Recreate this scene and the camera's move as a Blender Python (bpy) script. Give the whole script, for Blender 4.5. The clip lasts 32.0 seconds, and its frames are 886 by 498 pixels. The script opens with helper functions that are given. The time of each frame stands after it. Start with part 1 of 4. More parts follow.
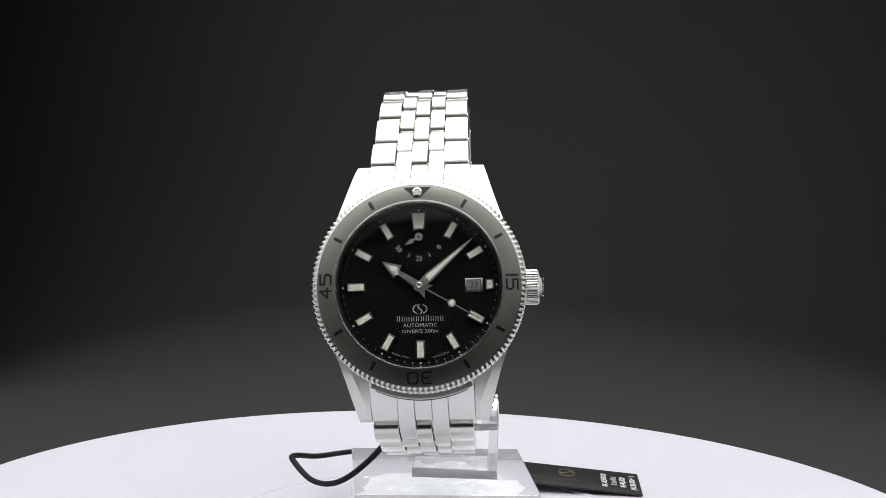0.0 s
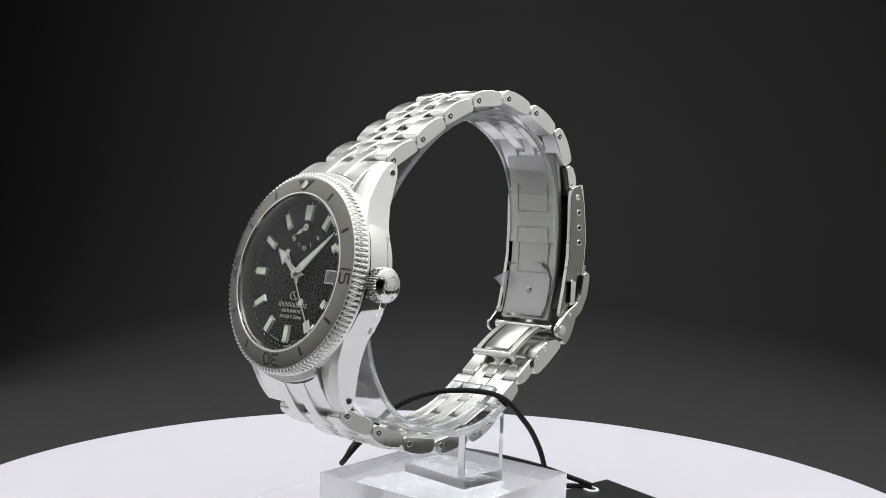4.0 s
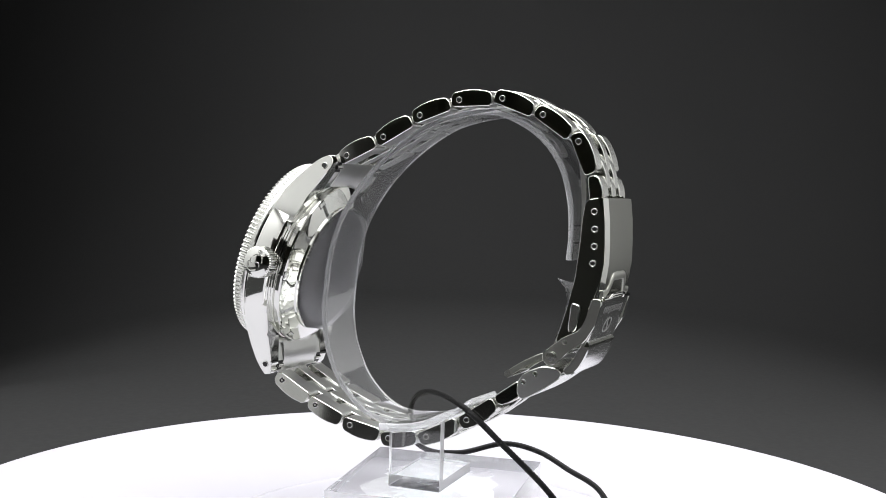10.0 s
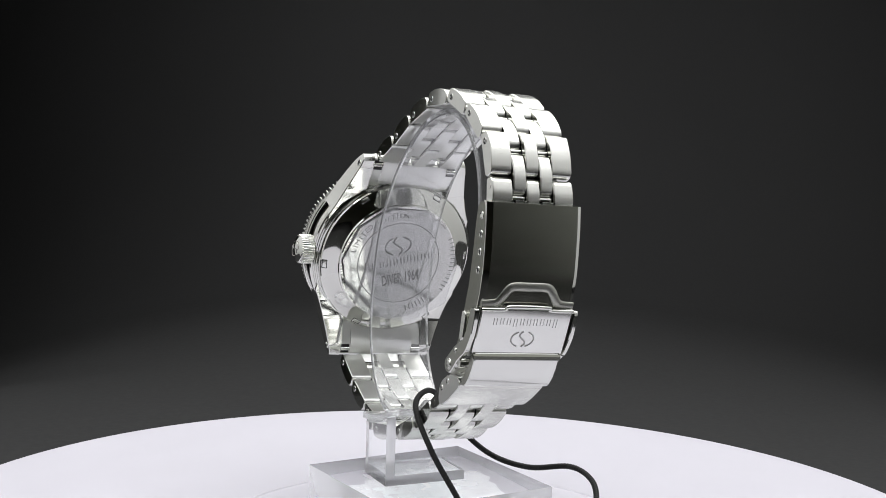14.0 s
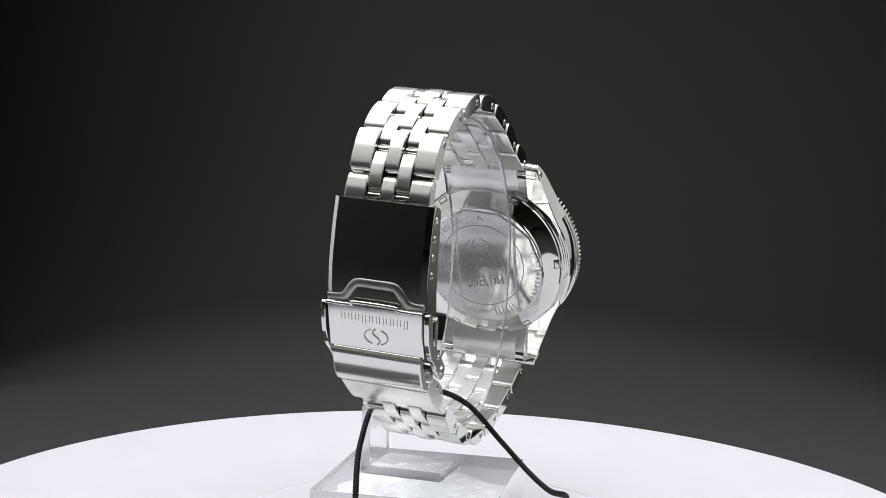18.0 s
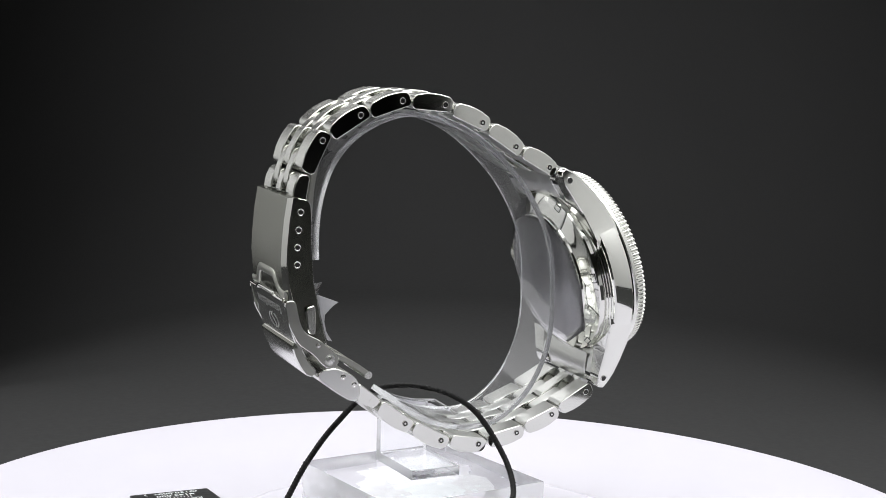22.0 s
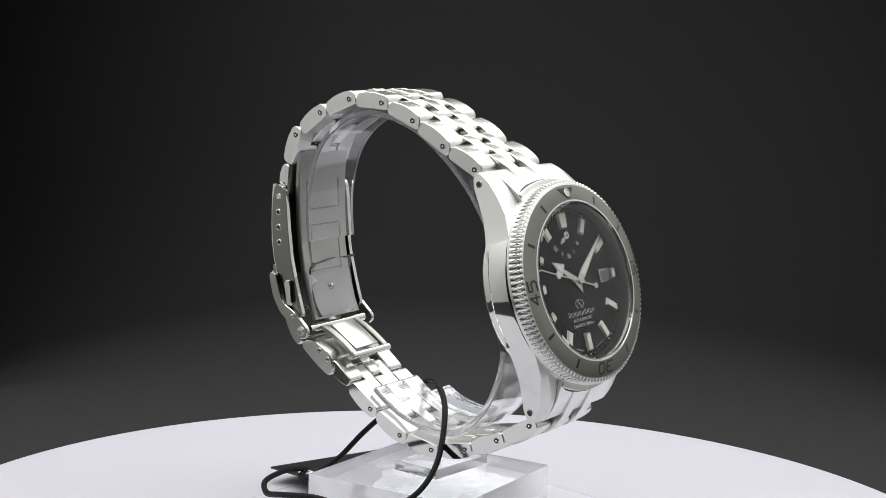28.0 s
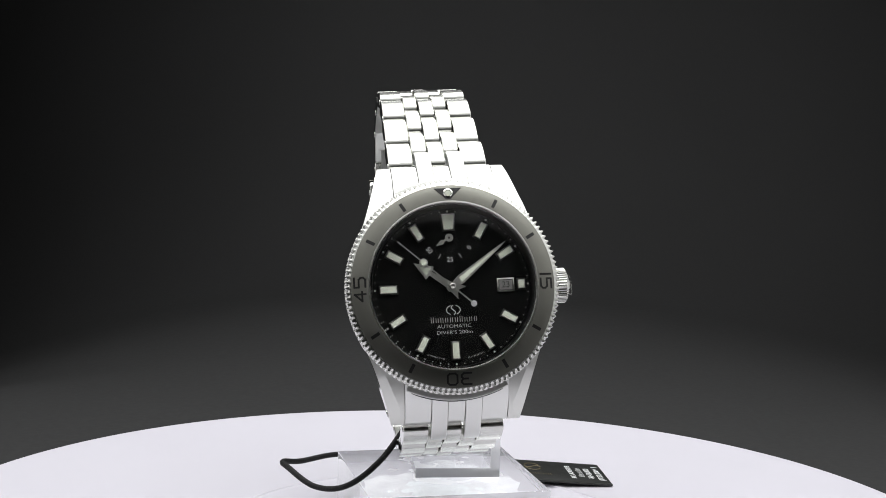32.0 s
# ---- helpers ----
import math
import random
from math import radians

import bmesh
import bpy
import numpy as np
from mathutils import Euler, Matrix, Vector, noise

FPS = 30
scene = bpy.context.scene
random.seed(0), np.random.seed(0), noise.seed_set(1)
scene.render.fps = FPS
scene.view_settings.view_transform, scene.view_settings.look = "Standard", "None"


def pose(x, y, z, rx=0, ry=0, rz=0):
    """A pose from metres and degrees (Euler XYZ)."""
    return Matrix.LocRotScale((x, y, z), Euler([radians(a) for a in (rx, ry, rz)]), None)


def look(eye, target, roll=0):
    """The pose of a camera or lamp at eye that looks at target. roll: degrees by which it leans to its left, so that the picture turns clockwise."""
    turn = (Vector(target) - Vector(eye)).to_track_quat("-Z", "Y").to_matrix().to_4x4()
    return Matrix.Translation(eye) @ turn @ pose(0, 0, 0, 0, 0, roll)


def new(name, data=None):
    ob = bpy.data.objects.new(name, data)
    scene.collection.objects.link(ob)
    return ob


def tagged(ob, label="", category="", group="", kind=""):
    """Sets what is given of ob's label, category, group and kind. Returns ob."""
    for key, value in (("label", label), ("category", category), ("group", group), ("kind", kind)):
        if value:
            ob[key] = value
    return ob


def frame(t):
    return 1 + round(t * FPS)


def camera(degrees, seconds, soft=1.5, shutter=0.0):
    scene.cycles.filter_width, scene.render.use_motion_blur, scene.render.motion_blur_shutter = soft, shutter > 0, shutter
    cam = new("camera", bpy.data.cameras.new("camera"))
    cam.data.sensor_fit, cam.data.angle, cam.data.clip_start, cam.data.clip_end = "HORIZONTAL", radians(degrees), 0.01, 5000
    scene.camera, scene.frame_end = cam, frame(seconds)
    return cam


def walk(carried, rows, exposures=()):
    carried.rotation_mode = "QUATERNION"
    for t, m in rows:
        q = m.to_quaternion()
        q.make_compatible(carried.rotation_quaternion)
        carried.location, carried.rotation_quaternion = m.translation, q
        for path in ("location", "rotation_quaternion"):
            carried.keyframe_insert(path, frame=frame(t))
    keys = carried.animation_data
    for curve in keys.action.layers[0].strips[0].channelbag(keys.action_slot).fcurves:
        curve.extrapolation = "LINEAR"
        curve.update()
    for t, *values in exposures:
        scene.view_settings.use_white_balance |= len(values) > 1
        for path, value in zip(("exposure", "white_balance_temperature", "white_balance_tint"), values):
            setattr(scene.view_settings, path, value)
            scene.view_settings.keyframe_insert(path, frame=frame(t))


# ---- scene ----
# The turntable's axis is the world's z axis, its top is z = 0; lengths in the builders are millimetres.
SPIN = 10.948  # degrees a second, clockwise from above
EYE = (0.0, -0.308, 0.09996)
AIM = Matrix.Translation(EYE) @ pose(0, 0, 0, 90 - 6.198, 0, -0.182) @ pose(0, 0, 0, 0, 0, 1.603)
cam = camera(35.83, 32.0, 0.45)
EXPOSURES = [(0.0, 0.02), (1.0, 0.0), (2.0, -0.1), (3.0, -0.13), (4.5, 0.03), (6.0, 0.30), (7.0, 0.50), (8.0, 0.55), (9.0, 0.58), (10.0, 0.40), (11.0, 0.14), (12.0, 0.04), (13.0, -0.02), (15.0, 0.08), (17.0, 0.16),
             (18.0, 0.11), (19.0, 0.01), (20.0, -0.02), (21.5, 0.14), (23.0, 0.44), (25.0, 0.51), (26.5, 0.20), (28.0, -0.1), (30.0, -0.24), (32.0, -0.01)]
walk(cam, [(0.0, AIM), (32.0, AIM)], EXPOSURES)

# ---- light: a dark photo box with a white light panel overhead ----
world = bpy.data.worlds.new("dark_room")
world.use_nodes = True
world.node_tree.nodes["Background"].inputs[0].default_value = (0.03, 0.03, 0.032, 1)
world.node_tree.nodes["Background"].inputs[1].default_value = 0.1
scene.world = world


def area_lamp(name, eye, target, sx, sy, watts, colour=(1, 1, 1)):
    lamp = bpy.data.lights.new(name, "AREA")
    lamp.shape, lamp.size, lamp.size_y, lamp.energy, lamp.color = "RECTANGLE", sx, sy, watts, colour
    ob = new(name, lamp)
    ob.matrix_world = look(eye, target)
    return ob


area_lamp("ceiling_panel_lamp", (0.01, 0.09, 0.436), (0.01, 0.09, 0), 0.54, 0.64, 3.85)

MM = 0.001


# ---- materials ----
def shader(name, colour, rough=0.5, metal=0.0, **more):
    m = bpy.data.materials.new(name)
    m.use_nodes = True
    b = m.node_tree.nodes["Principled BSDF"]
    b.inputs["Base Color"].default_value = (*colour, 1)
    b.inputs["Roughness"].default_value = rough
    b.inputs["Metallic"].default_value = metal
    for key, value in more.items():
        b.inputs[key.replace("_", " ")].default_value = value
    return m


def grain(m, scale, stretch=(1, 1, 1), bump=0.1, rough=(0.2, 0.3), detail=4.0, dist=0.00005, tint=None):
    """Noise in object space that varies roughness, relief and, with tint, the colour."""
    nt = m.node_tree
    b = nt.nodes["Principled BSDF"]
    co = nt.nodes.new("ShaderNodeTexCoord")
    mp = nt.nodes.new("ShaderNodeMapping")
    mp.inputs["Scale"].default_value = stretch
    no = nt.nodes.new("ShaderNodeTexNoise")
    no.inputs["Scale"].default_value, no.inputs["Detail"].default_value = scale, detail
    nt.links.new(co.outputs["Object"], mp.inputs["Vector"])
    nt.links.new(mp.outputs["Vector"], no.inputs["Vector"])
    mr = nt.nodes.new("ShaderNodeMapRange")
    mr.inputs["To Min"].default_value, mr.inputs["To Max"].default_value = rough
    nt.links.new(no.outputs["Fac"], mr.inputs["Value"])
    nt.links.new(mr.outputs["Result"], b.inputs["Roughness"])
    if bump:
        bp = nt.nodes.new("ShaderNodeBump")
        bp.inputs["Strength"].default_value, bp.inputs["Distance"].default_value = bump, dist
        nt.links.new(no.outputs["Fac"], bp.inputs["Height"])
        nt.links.new(bp.outputs["Normal"], b.inputs["Normal"])
    if tint:
        big = nt.nodes.new("ShaderNodeTexNoise")
        big.inputs["Scale"].default_value = tint[2]
        nt.links.new(co.outputs["Object"], big.inputs["Vector"])
        mix = nt.nodes.new("ShaderNodeMix")
        mix.data_type = "RGBA"
        mix.inputs[6].default_value, mix.inputs[7].default_value = (*tint[0], 1), (*tint[1], 1)
        nt.links.new(big.outputs["Fac"], mix.inputs[0])
        nt.links.new(mix.outputs[2], b.inputs["Base Color"])
    return m


STEEL = grain(shader("polished_steel", (0.66, 0.665, 0.63), 0.06, 1.0), 900, (1, 1, 1), 0.02, (0.04, 0.09))
SATIN = grain(shader("brushed_steel", (0.69, 0.695, 0.66), 0.3, 1.0), 2500, (0.15, 4, 4), 0.01, (0.24, 0.29), dist=0.00001)
FLAP = grain(shader("fine_brushed_flap_steel", (0.70, 0.705, 0.68), 0.16, 1.0), 500, (0.2, 3, 3), 0, (0.13, 0.19))
SATIN_IN = grain(shader("dull_steel_inside", (0.70, 0.705, 0.68), 0.4, 1.0), 2500, (0.15, 4, 4), 0.012, (0.26, 0.32), dist=0.00001)
SATIN_LUG = grain(shader("brushed_lug_steel", (0.69, 0.695, 0.66), 0.42, 1.0), 2500, (0.15, 4, 4), 0.01, (0.4, 0.46), dist=0.00001)
# COVER: brushed steel, base colour darkened for the unlit room it mirrors.
COVER = grain(shader("dark_reflection_cover_steel", (0.21, 0.215, 0.185), 0.25, 1.0), 2500, (4, 0.2, 0.2), 0.01, (0.2, 0.28), dist=0.00001)
def circular_brush(m, amount):
    """Brush lines that run round the object's z axis."""
    nt = m.node_tree
    run = nt.nodes.new("ShaderNodeTangent")
    run.direction_type, run.axis = "RADIAL", "Z"
    b = nt.nodes["Principled BSDF"]
    b.inputs["Anisotropic"].default_value = amount
    nt.links.new(run.outputs[0], b.inputs["Tangent"])
    return m


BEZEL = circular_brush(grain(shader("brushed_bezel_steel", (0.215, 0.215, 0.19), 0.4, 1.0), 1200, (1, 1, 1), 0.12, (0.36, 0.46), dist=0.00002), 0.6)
SATIN_SIDE = grain(shader("satin_side_steel", (0.38, 0.385, 0.35), 0.36, 1.0), 1800, (1, 0.3, 3), 0, (0.32, 0.4), dist=0.00001)
BLADE = grain(shader("dull_blade_steel", (0.44, 0.445, 0.415), 0.4, 1.0), 2000, (4, 0.3, 0.3), 0.05, (0.34, 0.46), dist=0.00001)
BLACK = shader("black_enamel", (0.006, 0.006, 0.006), 0.35)
# HOLE: near-black that stands in for the shade in holes, slots and gaps.
HOLE = shader("hole_shade", (0.01, 0.01, 0.01), 0.5)
DIAL = grain(shader("black_dial_lacquer", (0.005, 0.0052, 0.005), 0.3, 0.0, Specular_IOR_Level=0.06), 700, (1, 1, 1), 0.0, (0.3, 0.34))
LUME = grain(shader("pale_lume", (0.56, 0.60, 0.50), 0.6), 2500, (1, 1, 1), 0.1, (0.5, 0.7))
# DATE: a white disc, greyed for the shade it lies in.
DATE = shader("shaded_white_date_disc", (0.16, 0.16, 0.155), 0.6, Specular_IOR_Level=0.1)
PALE = shader("pale_grey_paint", (0.4, 0.4, 0.42), 0.5)
PRINT = shader("white_dial_print", (0.50, 0.50, 0.47), 0.6)
ETCH = shader("grey_etching", (0.36, 0.36, 0.35), 0.5, 0.6)
ETCH_PALE = shader("pale_etching", (0.46, 0.46, 0.45), 0.5, 0.7)
REHAUT = grain(shader("dark_steel_ring", (0.12, 0.12, 0.115), 0.3, 1.0), 900, (1, 1, 1), 0.02, (0.25, 0.35))
HAND = grain(shader("satin_hand_steel", (0.5, 0.5, 0.47), 0.32, 1.0), 900, (1, 1, 1), 0.03, (0.27, 0.37))
ACRYLIC_EDGE = grain(shader("rough_acrylic_edge", (0.94, 0.95, 0.97), 0.3, 0.0, Transmission_Weight=0.75, IOR=1.49), 300, (1, 1, 1), 0.0, (0.06, 0.2))
CRYSTAL = shader("sapphire_crystal", (1, 1, 1), 0.0, 0.0, Transmission_Weight=1.0, IOR=1.2)
# Lowered transmission whitens the sides in place of light trapped in the acrylic.
ACRYLIC_SIDE = grain(shader("sawn_acrylic_glow_side", (0.96, 0.97, 0.98), 0.1, 0.0, Transmission_Weight=0.68, IOR=1.49), 120, (1, 1, 1), 0.004, (0.02, 0.06), dist=0.0001)
ACRYLIC = grain(shader("clear_acrylic", (0.97, 0.98, 0.985), 0.02, 0.0, Transmission_Weight=1.0, IOR=1.49), 160, (1, 1, 1), 0.004, (0.0, 0.012))

ACRYLIC_STRIP = grain(shader("hazy_acrylic_strip", (0.97, 0.975, 0.985), 0.03, 0.0, Transmission_Weight=0.95, IOR=1.49), 130, (1, 1, 1), 0.006, (0.0, 0.06), dist=0.0002)


def worn_top(name):
    """Clear acrylic that is scuffed in cloudy patches round the middle."""
    m = shader(name, (0.97, 0.98, 0.985), 0.05, 0.0, Transmission_Weight=1.0, IOR=1.49)
    nt = m.node_tree
    co, no, spot, mul, lim = (nt.nodes.new("ShaderNode" + k) for k in ("TexCoord", "TexNoise", "VectorMath", "Math", "MapRange"))
    no.inputs["Scale"].default_value, no.inputs["Detail"].default_value = 130, 6
    spot.operation, mul.operation = "LENGTH", "MULTIPLY"
    lim.inputs["From Min"].default_value, lim.inputs["From Max"].default_value = 0.026, 0.018
    nt.links.new(co.outputs["Object"], no.inputs["Vector"])
    nt.links.new(co.outputs["Object"], spot.inputs[0])
    nt.links.new(spot.outputs["Value"], lim.inputs["Value"])
    cut = nt.nodes.new("ShaderNodeMapRange")
    cut.inputs["From Min"].default_value, cut.inputs["From Max"].default_value = 0.4, 0.72
    cut.inputs["To Max"].default_value = 0.6
    nt.links.new(no.outputs["Fac"], cut.inputs["Value"])
    nt.links.new(cut.outputs["Result"], mul.inputs[0])
    nt.links.new(lim.outputs["Result"], mul.inputs[1])
    nt.links.new(mul.outputs[0], nt.nodes["Principled BSDF"].inputs["Roughness"])
    return m


ACRYLIC_TOP = worn_top("scuffed_acrylic_top")


def film_shader(name, cloud):
    """Thin clear plastic: mostly see-through, glossy at grazing angles."""
    m = bpy.data.materials.new(name)
    m.use_nodes = True
    nt = m.node_tree
    nt.nodes.clear()
    out, mix, haze, clear, dull = (nt.nodes.new("ShaderNode" + k) for k in ("OutputMaterial", "MixShader", "MixShader", "BsdfTransparent", "BsdfDiffuse"))
    gloss, fres = nt.nodes.new("ShaderNodeBsdfGlossy"), nt.nodes.new("ShaderNodeFresnel")
    clear.inputs["Color"].default_value = (0.99, 0.99, 0.995, 1)
    dull.inputs["Color"].default_value = (0.85, 0.85, 0.88, 1)
    haze.inputs[0].default_value = cloud
    gloss.inputs["Roughness"].default_value = 0.12
    fres.inputs["IOR"].default_value = 1.13
    nt.links.new(clear.outputs[0], haze.inputs[1])
    nt.links.new(dull.outputs[0], haze.inputs[2])
    nt.links.new(fres.outputs[0], mix.inputs[0])
    nt.links.new(haze.outputs[0], mix.inputs[1])
    nt.links.new(gloss.outputs[0], mix.inputs[2])
    nt.links.new(mix.outputs[0], out.inputs["Surface"])
    return m


FILM = film_shader("clear_protective_film", 0.12)
BACK_FILM = film_shader("cloudy_protective_film", 0.14)
TORN_FILM = film_shader("milky_torn_film", 0.38)
# Two whites that paint the block's inner glow on a cloudy layer beneath it.
GLOW_WHITE = grain(shader("white_glow", (0.92, 0.95, 0.98), 0.35), 350, (1, 1, 1), 0.3, (0.2, 0.5), dist=0.0004)
GLOW_CLOUD = grain(shader("cloudy_glow_film", (0.76, 0.77, 0.8), 0.4), 260, (1, 1, 1), 0.3, (0.2, 0.5), dist=0.0004, tint=((0.66, 0.65, 0.70), (0.95, 0.96, 0.98), 240))
PLATE = grain(shader("white_turntable_acrylic", (0.56, 0.547, 0.60), 0.35), 60, (1, 1, 1), 0.01, (0.3, 0.45), tint=((0.552, 0.54, 0.592), (0.572, 0.56, 0.61), 9))
CORD = grain(shader("black_braided_cord", (0.009, 0.009, 0.009), 0.7, 0.0, Specular_IOR_Level=0.2), 2200, (1, 1, 1), 0.6, (0.45, 0.7), dist=0.0002)
CARD = grain(shader("black_card", (0.012, 0.013, 0.012), 0.4), 500, (1, 1, 1), 0.05, (0.3, 0.5))
GOLD = shader("dull_gold_print", (0.13, 0.105, 0.05), 0.5, 0.3)
WHITEPRINT = shader("white_card_print", (0.7, 0.72, 0.72), 0.6)
BASE = 0.0284
BACKDROP = grain(shader("black_backdrop_paper", (0.02, 0.02, 0.021), 0.7, 0.0, Specular_IOR_Level=0.1), 400, (1, 1, 1), 0.05, (0.65, 0.8), tint=((BASE, BASE * 1.01, BASE * 1.01), (BASE * 1.15, BASE * 1.16, BASE * 1.17), 6))
BOXWHITE = grain(shader("white_box_fabric", (0.8, 0.8, 0.8), 0.6), 300, (1, 1, 1), 0.05, (0.5, 0.7))
ROOM = grain(shader("olive_grey_room_paint", (0.58, 0.58, 0.46), 0.7), 40, (1, 1, 1), 0.0, (0.6, 0.8))


# ---- builders (millimetres in, metres out) ----
def part(name, bm, mats, parent=None, label="", at=None, smooth=26):
    me = bpy.data.meshes.new(name)
    for v in bm.verts:
        v.co *= MM
    bm.normal_update()
    for e in bm.edges:
        if len(e.link_faces) == 2 and e.calc_face_angle(0) > radians(smooth):
            e.smooth = False
    for f in bm.faces:
        f.smooth = True
    bm.to_mesh(me)
    bm.free()
    for m in mats if isinstance(mats, (list, tuple)) else [mats]:
        me.materials.append(m)
    return part_of(name, me, parent, label, at)


def part_of(name, me, parent=None, label="", at=None):
    ob = new(name, me)
    if parent:
        ob.parent = parent
    if at is not None:
        ob.matrix_basis = at
    if label:
        ob["label"] = label
    return ob


def at_mm(x, y, z, rx=0, ry=0, rz=0):
    return pose(x * MM, y * MM, z * MM, rx, ry, rz)


def loft(bm, rings, close=True, caps=True, mat=0):
    """Rings of equally many points, joined by quads."""
    vs = [[bm.verts.new(c) for c in ring] for ring in rings]
    n = len(vs[0])
    for a, b in zip(vs, vs[1:]):
        for i in range(n if close else n - 1):
            j = (i + 1) % n
            bm.faces.new((a[i], a[j], b[j], b[i])).material_index = mat
    if caps:
        bm.faces.new(vs[0][::-1]).material_index = mat
        bm.faces.new(vs[-1]).material_index = mat
    return vs


def fixed(bm):
    bmesh.ops.recalc_face_normals(bm, faces=bm.faces)
    return bm


def prism(outline, x0, x1, bevel=0.25, side=1, bm=None):
    """A solid with an outline in y and z from x0 to x1; its two flat sides take the material slot side."""
    bm = bm or bmesh.new()
    b2 = bmesh.new()
    loft(b2, [[(x0, y, z) for y, z in outline], [(x1, y, z) for y, z in outline]])
    fixed(b2)
    caps = [f for f in b2.faces if abs(f.normal.x) > 0.99 and len(f.verts) == len(outline)]
    for f in caps:
        f.material_index = side
    if bevel:
        edges = {e for f in caps for e in f.edges}
        bmesh.ops.bevel(b2, geom=list(edges), offset=bevel, segments=1, affect="EDGES", material=0)
    me = bpy.data.meshes.new("tmp")
    b2.to_mesh(me)
    b2.free()
    bm.from_mesh(me)
    bpy.data.meshes.remove(me)
    return bm


def rounded(outline, r, n=4):
    """A closed outline with its corners rounded off."""
    out = []
    for k, q in enumerate(outline):
        q, a, b = Vector(q), Vector(outline[k - 1]), Vector(outline[(k + 1) % len(outline)])
        cut = min(r, (a - q).length * 0.45, (b - q).length * 0.45)
        s, e = q + (a - q).normalized() * cut, q + (b - q).normalized() * cut
        out += [tuple((1 - u) ** 2 * s + 2 * u * (1 - u) * q + u * u * e) for u in [i / n for i in range(n + 1)]]
    return out


def box(x0, x1, y0, y1, z0, z1, bevel=0.2, segments=2, bm=None):
    bm = bm or bmesh.new()
    b2 = bmesh.new()
    loft(b2, [[(x0, y0, z), (x1, y0, z), (x1, y1, z), (x0, y1, z)] for z in (z0, z1)])
    fixed(b2)
    if bevel:
        bmesh.ops.bevel(b2, geom=list(b2.edges), offset=bevel, segments=segments, profile=0.5, affect="EDGES")
    me = bpy.data.meshes.new("tmp")
    b2.to_mesh(me)
    b2.free()
    bm.from_mesh(me)
    bpy.data.meshes.remove(me)
    return bm


def turned(profile, n=96, caps=True, bm=None, closed=False):
    """A solid of revolution round z from a profile of (radius, height)."""
    bm = bm or bmesh.new()
    rings = [[(r * math.cos(math.tau * i / n), r * math.sin(math.tau * i / n), z) for i in range(n)] for r, z in profile]
    if closed:
        rings.append(rings[0])
    loft(bm, rings, caps=caps and not closed)
    if closed:
        bmesh.ops.remove_doubles(bm, verts=bm.verts, dist=1e-5)
    return fixed(bm)


def rod(a, b, r, n=16, bm=None):
    """A round rod from a to b."""
    bm = bm or bmesh.new()
    a, b = Vector(a), Vector(b)
    m = (b - a).to_track_quat("Z", "Y").to_matrix()
    loft(bm, [[c + m @ Vector((r * math.cos(math.tau * i / n), r * math.sin(math.tau * i / n), 0)) for i in range(n)] for c in (a, b)])
    return bm


def spline(points, steps=8):
    """A Catmull-Rom curve through the points."""
    ps = [Vector(q) for q in points]
    ps = [2 * ps[0] - ps[1], *ps, 2 * ps[-1] - ps[-2]]
    out = []
    for a, b, c, d in zip(ps, ps[1:], ps[2:], ps[3:]):
        for k in range(steps):
            t = k / steps
            out.append(0.5 * (2 * b + (c - a) * t + (2 * a - 5 * b + 4 * c - d) * t * t + (3 * b - a - 3 * c + d) * t ** 3))
    return [*out, ps[-2]]


def tube(points, r, n=10, bm=None, braid=0.0):
    """A round cord along the points; braid raises plaited ribs on it."""
    bm = bm or bmesh.new()
    rings, up, run = [], Vector((0.3, 0.2, 1)), 0.0
    for i, q in enumerate(points):
        d = (points[min(i + 1, len(points) - 1)] - points[max(i - 1, 0)]).normalized()
        x = up.cross(d).normalized()
        up = d.cross(x)
        run += (q - points[i - 1]).length if i else 0
        ring = []
        for k in range(n):
            a = math.tau * k / n
            rr = r * (1 + braid * math.sin(run * 3.6 + a * 3) * math.sin(run * 3.6 - a * 3))
            ring.append(q + x * rr * math.cos(a) + up * rr * math.sin(a))
        rings.append(ring)
    loft(bm, rings)
    return fixed(bm)


def lettering(body, size, depth=0.03, align="CENTER", bold=0.0):
    """A mesh of raised letters in the xy plane, centred, size in millimetres."""
    cu = bpy.data.curves.new("letters", "FONT")
    cu.body, cu.size, cu.extrude, cu.resolution_u, cu.offset = body, size * MM, depth * MM, 3, bold * MM
    cu.align_x, cu.align_y = align, "CENTER"
    ob = new("letters", cu)
    dg = bpy.context.evaluated_depsgraph_get()
    me = bpy.data.meshes.new_from_object(ob.evaluated_get(dg))
    bpy.data.objects.remove(ob)
    bpy.data.curves.remove(cu)
    return me


def letters(name, body, size, mat, parent, m, label="", squash=1.0, depth=0.03, bold=0.0):
    me = lettering(body, size, depth, bold=bold)
    me.transform(Matrix.Diagonal((squash, 1, 1, 1)))
    me.materials.clear()
    me.materials.append(mat)
    return part_of(name, me, parent, label, m)


